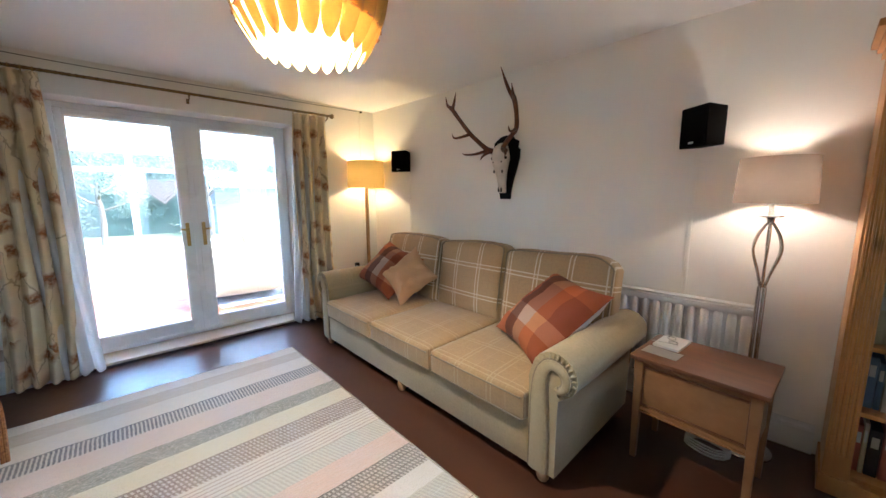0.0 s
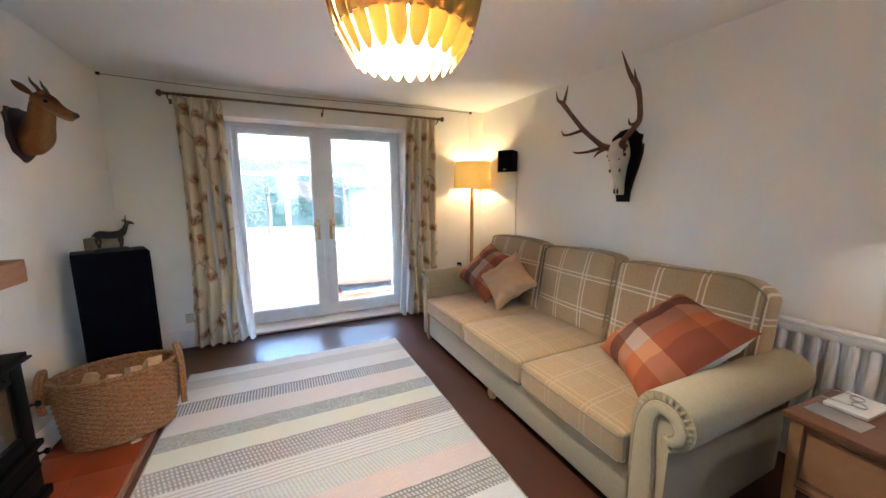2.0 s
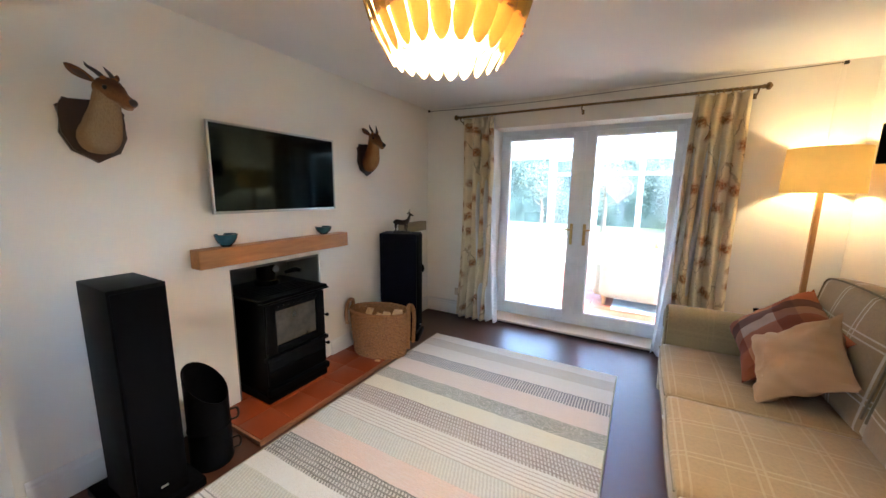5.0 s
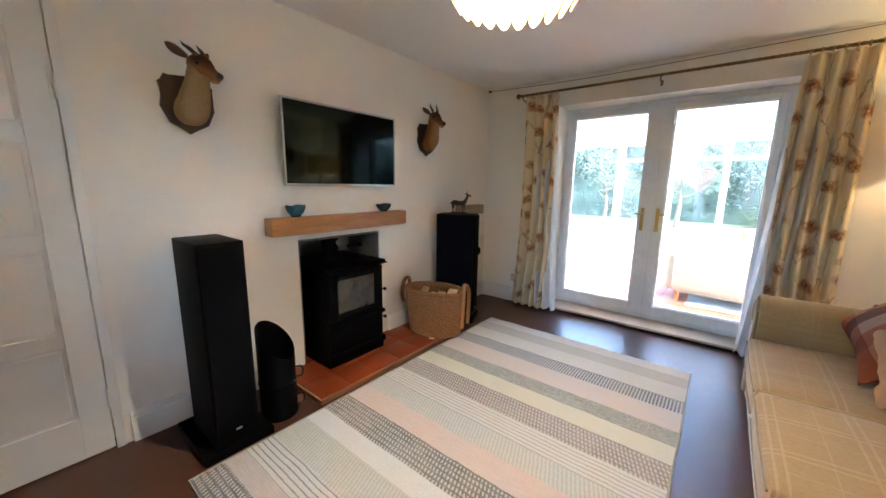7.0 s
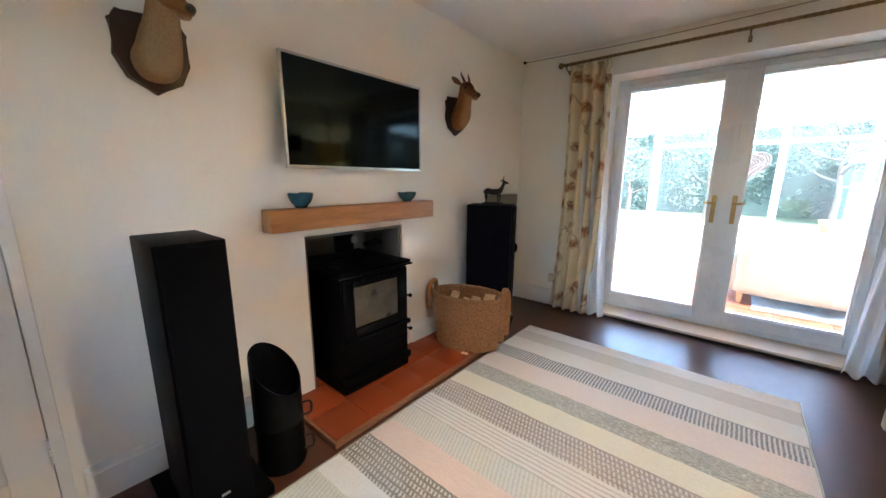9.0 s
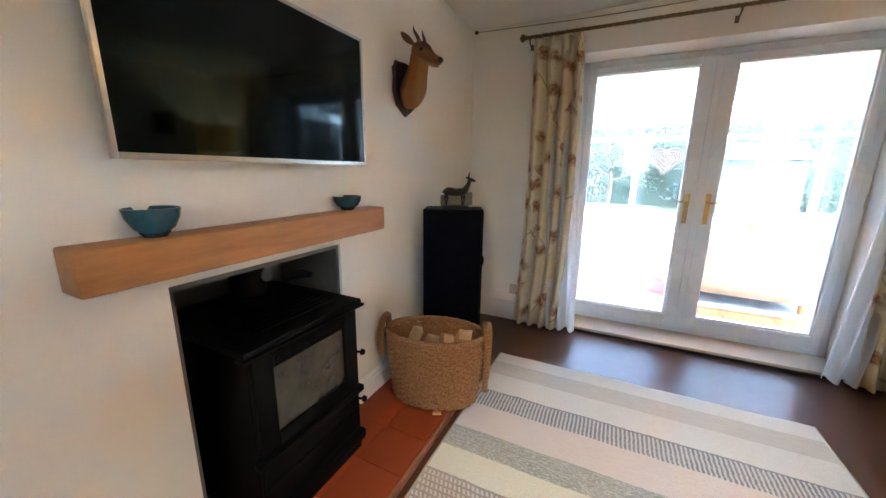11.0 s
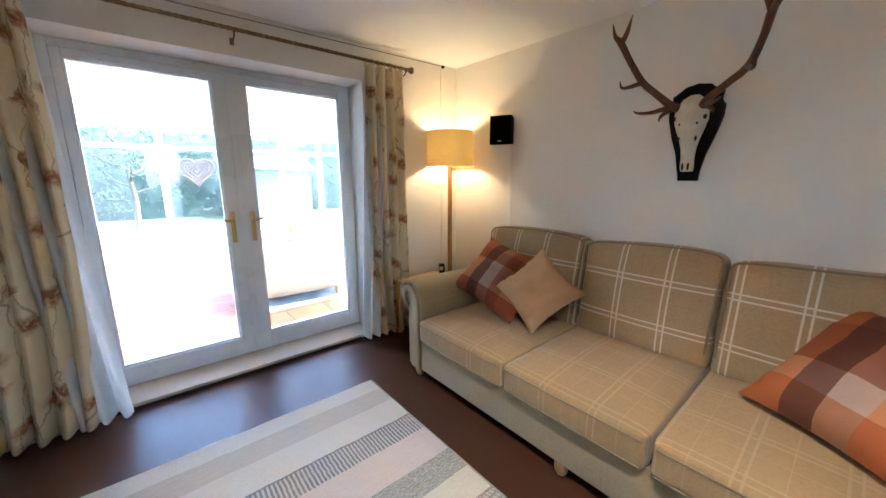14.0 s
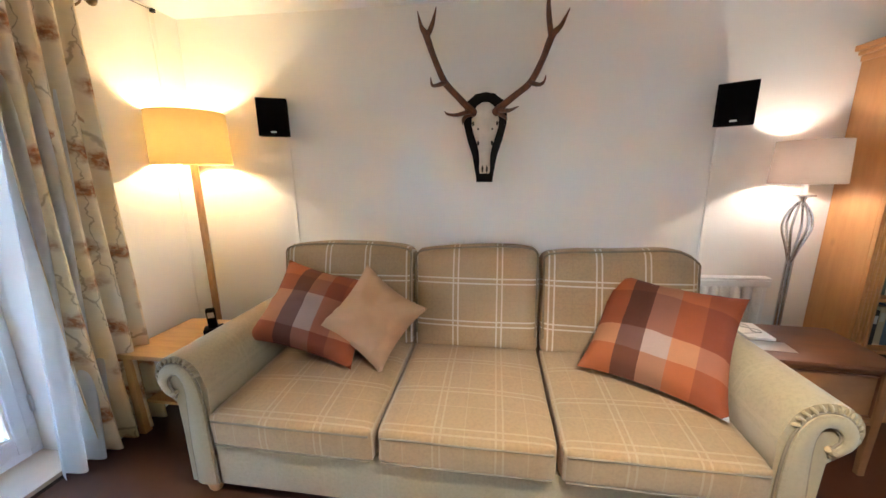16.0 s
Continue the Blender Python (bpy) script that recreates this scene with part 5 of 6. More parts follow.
bm = lathe(bmesh.new(), [(0.154, 1.325), (0.156, 1.325), (0.146, 1.545), (0.144, 1.545)], (0, 0, 0), 40)
for f in [f for f in bm.faces if len(f.verts) > 4]:
    bm.faces.remove(f)
part("shade", bm, SHADE_GREY, cl)
bm = bmesh.new()
bmesh.ops.create_uvsphere(bm, u_segments=14, v_segments=10, radius=0.028)
part("bulb", bm, BULB_S, cl).location = (0, 0, 1.41)

# oak lamp table in the corner
nt = thing("lamp_table", "square oak table with a lower shelf in the corner", "table", pose(2.53, 4.03, FZ))
part("tabletop", boxes(((-0.24, -0.24, 0.465), (0.24, 0.24, 0.492)), bevel=0.006), LAMP_OAK, nt)
part("shelf", boxes(((-0.185, -0.185, 0.17), (0.185, 0.185, 0.188)), bevel=0.004), LAMP_OAK, nt)
for x in (-0.205, 0.205):
    for y in (-0.205, 0.205):
        part("leg", boxes(((x - 0.022, y - 0.022, 0), (x + 0.022, y + 0.022, 0.464)), bevel=0.004), LAMP_OAK_Z, nt)
for y in (-0.205, 0.205):
    part("apron", boxes(((-0.18, y - 0.010, 0.40), (0.18, y + 0.010, 0.464)), bevel=0.002), LAMP_OAK, nt)
ph = thing("telephone", "black cordless telephone standing in its cradle", "telephone", pose(2.60, 3.96, FZ + 0.492, 0, 0, 35))
part("cradle", boxes(((-0.04, -0.05, 0), (0.04, 0.05, 0.03)), bevel=0.008), BLACK, ph)
o = part("handset", boxes(((-0.013, -0.024, 0.0), (0.013, 0.024, 0.15)), bevel=0.008), BLACK, ph)
o.matrix_basis = pose(0.0, 0, 0.012, 0, -14, 0)
part("display", boxes(((-0.0145, -0.016, 0.095), (-0.0125, 0.016, 0.13))), SILVER, o)

# pine bookcase
BX = 2.945
bc = thing("bookcase", "tall honey pine bookcase with fluted posts, full of books", "bookcase", pose(BX, 0, FZ))
BY0, BY1, BD = -0.52, 0.385, 0.285
part("side_panel", boxes(((0.012, BY1 - 0.022, 0.07), (BD, BY1, 1.96)), bevel=0.003), PINE, bc)
part("side_panel", boxes(((0.012, BY0, 0.07), (BD, BY0 + 0.022, 1.96)), bevel=0.003), PINE, bc)
part("back_panel", boxes(((BD - 0.012, BY0 + 0.022, 0.07), (BD, BY1 - 0.022, 1.96))), PINE, bc)
for y0, y1 in ((BY1 - 0.085, BY1), (BY0, BY0 + 0.085)):
    bm = boxes(((-0.012, y0, 0.09), (0.0115, y1, 1.955)), bevel=0.003)
    post = part("fluted_post", bm, PINE, bc)
    for k in range(4):
        y = y0 + 0.0145 + k * 0.0187
        part("flute", tube(bmesh.new(), [(-0.012, y, 0.20, 0.006), (-0.012, y, 1.86, 0.006)], 8, 1), PINE, post)
bm = bmesh.new()
for k, (d, z0, z1) in enumerate(((0.012, 1.955, 1.985), (0.028, 1.985, 2.005), (0.048, 2.005, 2.035))):
    box(bm, (-0.012 - d, BY0 - d, z0), (BD - 0.004, BY1 + d, z1), 0.005)
part("cornice", bm, PINE, bc)
part("plinth", boxes(((-0.02, BY0 - 0.01, 0.0), (BD, BY1 + 0.01, 0.088)), bevel=0.005), PINE, bc)
levels = [0.088, 0.40, 0.70, 1.02, 1.34, 1.65]
for z in levels:
    part("shelf", boxes(((0.0125, BY0 + 0.023, z), (BD - 0.0125, BY1 - 0.023, z + 0.02)), bevel=0.002), PINE, bc)
rng = random.Random(3)
tints = [paint("book_cloth", c, 0.6, 0.1, 6, 90) for c in ((0.55, 0.54, 0.5), (0.02, 0.02, 0.025), (0.10, 0.16, 0.24), (0.30, 0.32, 0.30), (0.35, 0.10, 0.07), (0.5, 0.42, 0.28), (0.07, 0.10, 0.09))]
for li, z in enumerate(levels):
    y = BY1 - 0.09
    while y > BY0 + 0.14:
        w, h = rng.uniform(0.014, 0.042), rng.uniform(0.19, 0.255)
        d = rng.uniform(0.13, 0.17)
        lean = rng.choice((0, 0, 0, 0, 3))
        bk = thing("book", "upright book on a pine shelf", "book", pose(BX + 0.07 + rng.uniform(0, 0.02), y - w, FZ + z + 0.0205, 0, 0, 0), "shelved books")
        mt = tints[rng.randrange(7)] if li < 3 else tints[rng.choice((1, 1, 6, 3, 2))]
        part("cover", boxes(((0, 0, 0), (d, w, h)), bevel=min(0.003, w / 5)), mt, bk)
        part("title_band", boxes(((-0.0012, w * 0.2, h * 0.62), (0.0005, w * 0.8, h * 0.85))), tints[0] if mt is not tints[0] else tints[2], bk, smooth=False)
        y -= w + rng.uniform(0.001, 0.004)



# ---- things: fire side ----
tv = thing("television", "flat television in a thin silver frame on the wall", "television", pose(WX, 2.328, 1.597))
part("bracket", boxes(((0.001, -0.2, -0.12), (0.036, 0.2, 0.12)), bevel=0.003), BLACK, tv)
part("body", boxes(((0.034, -0.45, -0.25), (0.062, 0.45, 0.25)), bevel=0.01), BLACK, tv)
part("bezel", boxes(((0.060, -0.468, -0.268), (0.082, -0.456, 0.268)), ((0.060, 0.456, -0.268), (0.082, 0.468, 0.268)), ((0.060, -0.456, 0.256), (0.082, 0.456, 0.268)), ((0.060, -0.456, -0.268), (0.082, 0.456, -0.252)), bevel=0.003), SILVER, tv)
part("screen", boxes(((0.062, -0.4555, -0.2515), (0.078, 0.4555, 0.2555))), SCREEN, tv, smooth=False)

bm = bmesh.new()
box(bm, (WX + 0.001, 1.748, 1.018), (-0.352, 2.902, 1.130), 0.008, 3)
for v in bm.verts:
    v.co += Vector(noise.noise_vector(v.co * 6)) * 0.002
single("mantel_beam", bm, wood("oak_beam", (0.50, 0.22, 0.064), (0.33, 0.13, 0.037), (4, 0.5, 4), 0.5, True), "solid oak mantel beam fixed above the stove", "mantel")


def bowl(x, y, r, h, label, glaze=TEAL):
    b = thing("bowl", label, "bowl", pose(x, y, 1.1305), "mantel bowls")
    part("foot", lathe(bmesh.new(), [(r * 0.42, 0.0), (r * 0.45, 0.004), (r * 0.55, 0.012), (r * 0.30, 0.014)], (0, 0, 0), 28), TEAL_DARK, b)
    t = 0.005
    bm = lathe(bmesh.new(), [(r * 0.45, 0.010), (r * 0.72, h * 0.32), (r * 0.93, h * 0.68), (r, h), (r - t, h + 0.001), (r * 0.93 - t, h * 0.70), (r * 0.70 - t, h * 0.38), (r * 0.2, 0.018)], (0, 0, 0), 32)
    part("body", bm, glaze, b)


bowl(-0.400, 1.930, 0.064, 0.076, "teal glazed pottery bowl on the mantel")
bowl(-0.405, 2.690, 0.064, 0.062, "dark green glazed bowl at the mantel end", GREEN_GLAZE)

# wood stove
SF = -0.232
sv = thing("wood_stove", "black cast-iron wood stove standing in the recess", "stove", pose(0, 0, FZ + 0.0305))
Y0, Y1 = 2.03, 2.528
part("body", boxes(((WX - 0.30, Y0 + 0.012, 0.055), (SF - 0.03, Y1 - 0.012, 0.70)), bevel=0.008), IRON, sv)
part("base_plinth", boxes(((WX - 0.28, Y0 + 0.0, 0.0), (SF - 0.012, Y1 - 0.0, 0.055)), bevel=0.008), IRON, sv)
bm = boxes(((WX - 0.31, Y0 - 0.015, 0.701), (SF + 0.005, Y1 + 0.015, 0.722)), bevel=0.006)
part("top_plate", bm, IRON, sv)
for k in range(6):
    part("top_rib", boxes(((WX - 0.05 + k * 0.035, Y0 + 0.06, 0.7222), (WX - 0.03 + k * 0.035, Y1 - 0.06, 0.727)), bevel=0.002), IRON, sv)
part("top_lip", boxes(((SF - 0.03, Y0 - 0.022, 0.690), (SF + 0.016, Y1 + 0.022, 0.702)), bevel=0.005), IRON, sv)
dr = part("fire_door", boxes(((SF - 0.031, Y0 + 0.012, 0.330), (SF - 0.004, Y0 + 0.085, 0.680)), ((SF - 0.031, Y1 - 0.085, 0.330), (SF - 0.004, Y1 - 0.012, 0.680)), ((SF - 0.031, Y0 + 0.085, 0.625), (SF - 0.004, Y1 - 0.085, 0.680)), ((SF - 0.031, Y0 + 0.085, 0.330), (SF - 0.004, Y1 - 0.085, 0.385)), bevel=0.006), IRON, sv)
part("pane", boxes(((SF - 0.022, Y0 + 0.080, 0.38), (SF - 0.016, Y1 - 0.080, 0.63))), SOOT, dr, "smoke-browned glass", smooth=False)
for k in range(9):
    bm = bmesh.new()
    bmesh.ops.create_uvsphere(bm, u_segments=8, v_segments=6, radius=0.006, matrix=Matrix.Translation((SF - 0.003, Y0 + 0.10 + k * 0.039, 0.655)))
    part("rivet", bm, IRON, dr)
part("ash_door", boxes(((SF - 0.031, Y0 + 0.012, 0.115), (SF - 0.006, Y1 - 0.012, 0.318)), bevel=0.006), IRON, sv)
part("ash_lip", boxes(((SF - 0.03, Y0 - 0.004, 0.298), (SF + 0.012, Y1 + 0.004, 0.326)), bevel=0.007), IRON, sv)
part("ash_lip", boxes(((SF - 0.03, Y0 + 0.02, 0.205), (SF + 0.002, Y1 - 0.02, 0.222)), bevel=0.005), IRON, sv)
part("ash_lip", boxes(((SF - 0.03, Y0 - 0.002, 0.060), (SF + 0.014, Y1 + 0.002, 0.105)), bevel=0.008), IRON, sv)
for z in (0.49, 0.265):
    bm = tube(bmesh.new(), [(SF - 0.004, Y1 - 0.022, z, 0.007), (SF + 0.010, Y1 - 0.014, z, 0.006), (SF + 0.016, Y1 - 0.012, z, 0.014), (SF + 0.030, Y1 - 0.008, z, 0.010)], 10, 3)
    part("door_knob", bm, IRON, sv)
part("flue_pipe", lathe(bmesh.new(), [(0.085, 0.722), (0.085, 0.755), (0.065, 0.76), (0.065, 0.935)], (WX - 0.14, 2.30, 0), 24), IRON, sv)
bm = tube(bmesh.new(), [(0, 0, 0, 0.024), (0.006, 0, 0, 0.025), (0.008, 0, 0, 0.019)], 20, 1)
th = part("flue_thermometer", bm, paint("pale_dial", (0.14, 0.138, 0.13), 0.4), sv)
th.matrix_basis = pose(WX - 0.066, 2.33, 0.84)
bm = tube(bmesh.new(), [(WX - 0.06, 2.40, 0.80, 0.012), (WX - 0.01, 2.45, 0.82, 0.020), (WX + 0.03, 2.47, 0.815, 0.012)], 10, 3)
part("damper_knob", bm, IRON, sv)

# coal scuttle with slanted mouth
sc = thing("coal_scuttle", "black metal coal hod with a slanted open mouth", "coal bucket", pose(-0.105, 1.600, FZ, 0, 0, 22))
bm = bmesh.new()
seg = 36
outer, inner = [], []
for h in (0.0, 0.02, 0.03, 0.2, 0.21, 0.22, 1.0):
    ro, ri = [], []
    for k in range(seg):
        a = 2 * math.pi * k / seg
        topz = 0.452 - 0.095 * math.cos(a)
        r = 0.098 + 0.004 * (1 if h in (0.02, 0.21) else 0)
        z = h if h < 1 else topz
        ro.append(bm.verts.new((r * math.cos(a), r * math.sin(a), z)))
        ri.append(bm.verts.new(((r - 0.005) * math.cos(a), (r - 0.005) * math.sin(a), max(z, 0.006) if h < 1 else topz)))
    outer.append(ro), inner.append(ri)
for rows, _ in ((outer, 0), (inner, 1)):
    for a, b in zip(rows, rows[1:]):
        for k in range(seg):
            bm.faces.new((a[k], a[(k + 1) % seg], b[(k + 1) % seg], b[k]))
for k in range(seg):
    bm.faces.new((outer[-1][k], outer[-1][(k + 1) % seg], inner[-1][(k + 1) % seg], inner[-1][k]))
bm.faces.new(outer[0]), bm.faces.new(inner[0])
part("body", bm, IRON, sc)
for a, z in ((0.45, 0.25), (0.45, 0.08)):
    bm = tube(bmesh.new(), [(0.098 * math.cos(a), 0.098 * math.sin(a), z + 0.03, 0.005), (0.132 * math.cos(a + 0.1), 0.132 * math.sin(a + 0.1), z + 0.025, 0.006), (0.132 * math.cos(a + 0.1), 0.132 * math.sin(a + 0.1), z - 0.025, 0.006), (0.098 * math.cos(a), 0.098 * math.sin(a), z - 0.03, 0.005)], 7, 4)
    part("handle", bm, BRONZE, sc)

# tall speakers
sp = thing("tall_speaker", "tall black floor speaker on a wide plinth", "speaker", pose(-0.135, 1.332, FZ), "floor speakers")
sp["group"] = "floor speakers"
part("cabinet", boxes(((-0.165, -0.10, 0.045), (0.155, 0.10, 1.050)), bevel=0.006), BLACK, sp)
part("grille", boxes(((0.1555, -0.092, 0.10), (0.168, 0.092, 1.035)), bevel=0.005), NAVY, sp)
part("badge", boxes(((0.1685, -0.014, 0.118), (0.1715, 0.014, 0.128)), bevel=0.001), SILVER, sp)
part("plinth", boxes(((-0.24, -0.155, 0.0), (0.175, 0.165, 0.044)), bevel=0.005), BLACK, sp)
sp2 = thing("tall_speaker", "tall navy-black floor speaker in the corner", "speaker", pose(-0.235, 3.500, FZ, 0, 0, 21), "floor speakers")
sp2["group"] = "floor speakers"
part("cabinet", boxes(((-0.186, -0.115, 0.045), (0.176, 0.105, 1.048)), bevel=0.006), BLACK, sp2)
part("grille", boxes(((0.1765, -0.105, 0.10), (0.188, 0.095, 1.035)), bevel=0.005), NAVY, sp2)
part("side_panel", boxes(((-0.18, -0.1175, 0.06), (0.17, -0.1155, 1.04))), DEEP_NAVY, sp2, smooth=False)
part("badge", boxes(((0.1885, -0.014, 0.118), (0.1915, 0.014, 0.128)), bevel=0.001), SILVER, sp2)
part("plinth", boxes(((-0.185, -0.15, 0.0), (0.20, 0.14, 0.044)), bevel=0.005), BLACK, sp2)
bm = tube(bmesh.new(), [(0.17, 0.10, 0.71, 0.008), (0.19, 0.115, 0.70, 0.012), (0.19, 0.115, 0.65, 0.012), (0.17, 0.10, 0.64, 0.008)], 8, 3)
part("cable_plug", bm, BLACK, sp2)

# corner shelf and little deer
single("corner_shelf", boxes(((WX + 0.001, 3.74, 1.035), (-0.378, 4.185, 1.138)), bevel=0.004), wood("dull_brown_box", (0.30, 0.24, 0.14), (0.20, 0.15, 0.09), (3, 0.5, 3)), "narrow brown wooden box shelf on the wall", "shelf")
bm = bmesh.new()
tube(bm, [(-0.075, 0, 0.095, 0.016), (-0.05, 0, 0.105, 0.026), (0.0, 0, 0.100, 0.024), (0.045, 0, 0.105, 0.025), (0.065, 0, 0.125, 0.018), (0.082, 0, 0.160, 0.012), (0.088, 0, 0.178, 0.013), (0.104, 0, 0.176, 0.010), (0.122, 0, 0.168, 0.005)], 9, 3)
for x, y, k in ((-0.06, 0.013, -0.012), (-0.06, -0.013, 0.010), (0.045, 0.012, 0.008), (0.045, -0.012, -0.004)):
    tube(bm, [(x, y, 0.10, 0.014), (x + k, y, 0.062, 0.007), (x + k * 0.4, y, 0.034, 0.005), (x + k * 0.6, y, 0.012, 0.006)], 7, 3)
for s in (-1, 1):
    tube(bm, [(0.084, s * 0.006, 0.186, 0.004), (0.080, s * 0.014, 0.206, 0.003), (0.086, s * 0.012, 0.226, 0.001)], 6, 3)
    tube(bm, [(0.080, s * 0.008, 0.184, 0.003), (0.070, s * 0.022, 0.192, 0.006), (0.066, s * 0.028, 0.196, 0.001)], 6, 2)
tube(bm, [(-0.078, 0, 0.105, 0.006), (-0.088, 0, 0.096, 0.003)], 6, 1)
lathe(bm, [(0.094, 0.0), (0.092, 0.012), (0.075, 0.020), (0.03, 0.022)], (0, 0, 0), 24, 1.0, 0.5)
single("deer_statuette", bm, BRONZE, "dark bronze deer statuette on the tall speaker", "statuette", pose(-0.215, 3.475, FZ + 1.0485, 0, 0, 14))


def deer_trophy(y, zc, yaw, label, pale, swept):
    """Shoulder mount: shield, neck and head, ears, horns, eyes and nose. Local +x out of the wall."""
    d = thing("deer_head_mount", label, "trophy", pose(WX, y, zc), "deer heads")
    hw, hh = 0.118, 0.15
    hf = [(0.0, -0.155), (0.03, -0.135), (0.085, -0.105), (hw, -0.03), (0.108, 0.035), (hw, 0.085), (0.098, 0.10), (0.092, 0.122), (0.05, 0.115), (0.0, 0.128)]
    part("shield", slab(bmesh.new(), [(-a, b) for a, b in hf] + [(a, b) for a, b in hf[::-1][1:-1]], 0.022, 0.006), DARKWOOD, d)
    c, s = math.cos(radians(yaw)), math.sin(radians(yaw))

    def at(x, yy, z, r):
        k = min(1.0, max(0.0, x / 0.14))
        return (x * (1 - k) + (x * c - yy * s) * k, yy * (1 - k) + (x * s + yy * c) * k, z, r)

    bm = bmesh.new()
    tube(bm, [at(0.016, 0, -0.040, 0.066), at(0.040, 0, -0.040, 0.076), at(0.068, 0, -0.016, 0.074), at(0.092, 0, 0.035, 0.063), at(0.108, 0, 0.085, 0.055), at(0.118, 0, 0.130, 0.050), at(0.124, 0, 0.166, 0.044), at(0.120, 0, 0.190, 0.020)], 18, 4)
    for v in bm.verts:
        v.co += Vector(noise.noise_vector(v.co * 14)) * 0.005
    part("neck", bm, pale, d)
    bm = bmesh.new()
    tube(bm, [at(0.082, 0, 0.172, 0.020), at(0.100, 0, 0.172, 0.042), at(0.130, 0, 0.170, 0.050), at(0.158, 0, 0.156, 0.046), at(0.185, 0, 0.138, 0.035), at(0.215, 0, 0.120, 0.026), at(0.245, 0, 0.104, 0.022), at(0.262, 0, 0.095, 0.020), at(0.270, 0, 0.091, 0.010)], 18, 4, 0.92)
    hd = part("head", bm, FUR_HEAD, d)
    bm = tube(bmesh.new(), [at(0.180, 0, 0.108, 0.010), at(0.215, 0, 0.094, 0.017), at(0.245, 0, 0.083, 0.015), at(0.258, 0, 0.080, 0.006)], 10, 4)
    part("jaw", bm, FUR_HEAD, hd)
    bm = tube(bmesh.new(), [at(0.252, 0, 0.106, 0.012), at(0.266, 0, 0.101, 0.017), at(0.276, 0, 0.094, 0.013), at(0.279, 0, 0.090, 0.005)], 12, 3)
    part("nose", bm, HORN, hd)
    for q in (-1, 1):
        bm = tube(bmesh.new(), [at(0.108, q * 0.032, 0.196, 0.010), at(0.088, q * 0.056, 0.216, 0.022), at(0.075, q * 0.074, 0.230, 0.022), at(0.064, q * 0.086, 0.244, 0.013), at(0.058, q * 0.092, 0.252, 0.002)], 12, 4, 0.45)
        ear = part("ear", bm, FUR, hd)
        bm = tube(bmesh.new(), [at(0.106, q * 0.036, 0.196, 0.006), at(0.094, q * 0.056, 0.212, 0.015), at(0.081, q * 0.074, 0.227, 0.015), at(0.070, q * 0.086, 0.240, 0.008), at(0.064, q * 0.090, 0.246, 0.001)], 10, 4, 0.45)
        part("ear_lining", bm, EAR_IN, ear)
        bm = tube(bmesh.new(), [at(0.146, q * 0.020, 0.196, 0.013), at(0.140, q * 0.023, 0.212, 0.012)], 10, 2)
        part("pedicle", bm, FUR, hd)
        bm = tube(bmesh.new(), [at(0.142, q * 0.022, 0.208, 0.010), at(0.130 - 0.012 * swept, q * 0.028, 0.234, 0.009), at(0.112 - 0.020 * swept, q * 0.036, 0.262 - 0.008 * swept, 0.006), at(0.106 - 0.030 * swept, q * 0.034, 0.288 - 0.015 * swept, 0.001)], 10, 4)
        part("horn", bm, HORN, hd)
        bm = bmesh.new()
        bmesh.ops.create_uvsphere(bm, u_segments=10, v_segments=8, radius=0.0105, matrix=Matrix.Translation(at(0.168, q * 0.037, 0.163, 0)[:3]))
        part("eye", bm, EBONY, hd)


deer_trophy(1.407, 1.745, 15, "stuffed deer head with short horns on a dark shield", FUR_PALE, 1.0)
deer_trophy(3.262, 1.765, -13, "stuffed fawn deer head on a wooden shield", FUR, 0.0)

# log basket
BC = Vector((-0.125, 3.025, 0))
bk = thing("log_basket", "oval seagrass basket with two handles holding logs", "basket", pose(BC.x, BC.y, FZ + 0.031, 0, 0, 14))
A, B = 0.268, 0.165


def oval(z, grow, k, amp, r):
    pts = []
    for i in range(121):
        a = 2 * math.pi * i / 120
        w = amp * math.sin(22 * a + (math.pi if k % 2 else 0))
        pts.append(((A * grow + w) * math.cos(a), (B * grow + w) * math.sin(a), z, r + 0.0012 * math.sin(44 * a)))
    return pts


for k in range(25):
    z = 0.010 + k * 0.0152
    bm = tube(bmesh.new(), oval(z, 0.86 + 0.14 * (k / 24) ** 0.8, k, 0.0055, 0.0088), 6, 1)
    part("woven_strand", bm, WICKER, bk)
bm = bmesh.new()
for h in (0, 0.012):
    tube(bm, [(x, y, z + 0.010 * abs(math.sin(i * 0.9 + h * 130)), r) for i, (x, y, z, r) in enumerate(oval(0.385, 1.0 + h, 0, 0.003, 0.012))], 6, 1)
part("rim", bm, WICKER, bk)
part("bottom", lathe(bmesh.new(), [(0.22, 0.0), (0.22, 0.012), (0.1, 0.013)], (0, 0, 0), 30, 1.0, 0.62), WICKER, bk)
part("liner", lathe(bmesh.new(), [(0.225, 0.02), (0.262, 0.37), (0.255, 0.37), (0.218, 0.025)], (0, 0, 0), 30, 0.97, 0.60), WICKER, bk)
for s in (-1, 1):
    bm = bmesh.new()
    for o2 in (0, 0.014):
        tube(bm, [(s * (A + 0.012 + o2), -0.062, 0.10 if s > 0 else 0.25, 0.009), (s * (A + 0.020 + o2), -0.062, 0.33, 0.010), (s * (A + 0.012 + o2), -0.048, 0.43, 0.011), (s * (A + 0.004 + o2), 0.0, 0.462, 0.011), (s * (A + 0.012 + o2), 0.048, 0.43, 0.011), (s * (A + 0.020 + o2), 0.062, 0.33, 0.010), (s * (A + 0.012 + o2), 0.062, 0.10 if s > 0 else 0.25, 0.009)], 7, 4)
    part("handle", bm, WICKER, bk)
rng = random.Random(11)
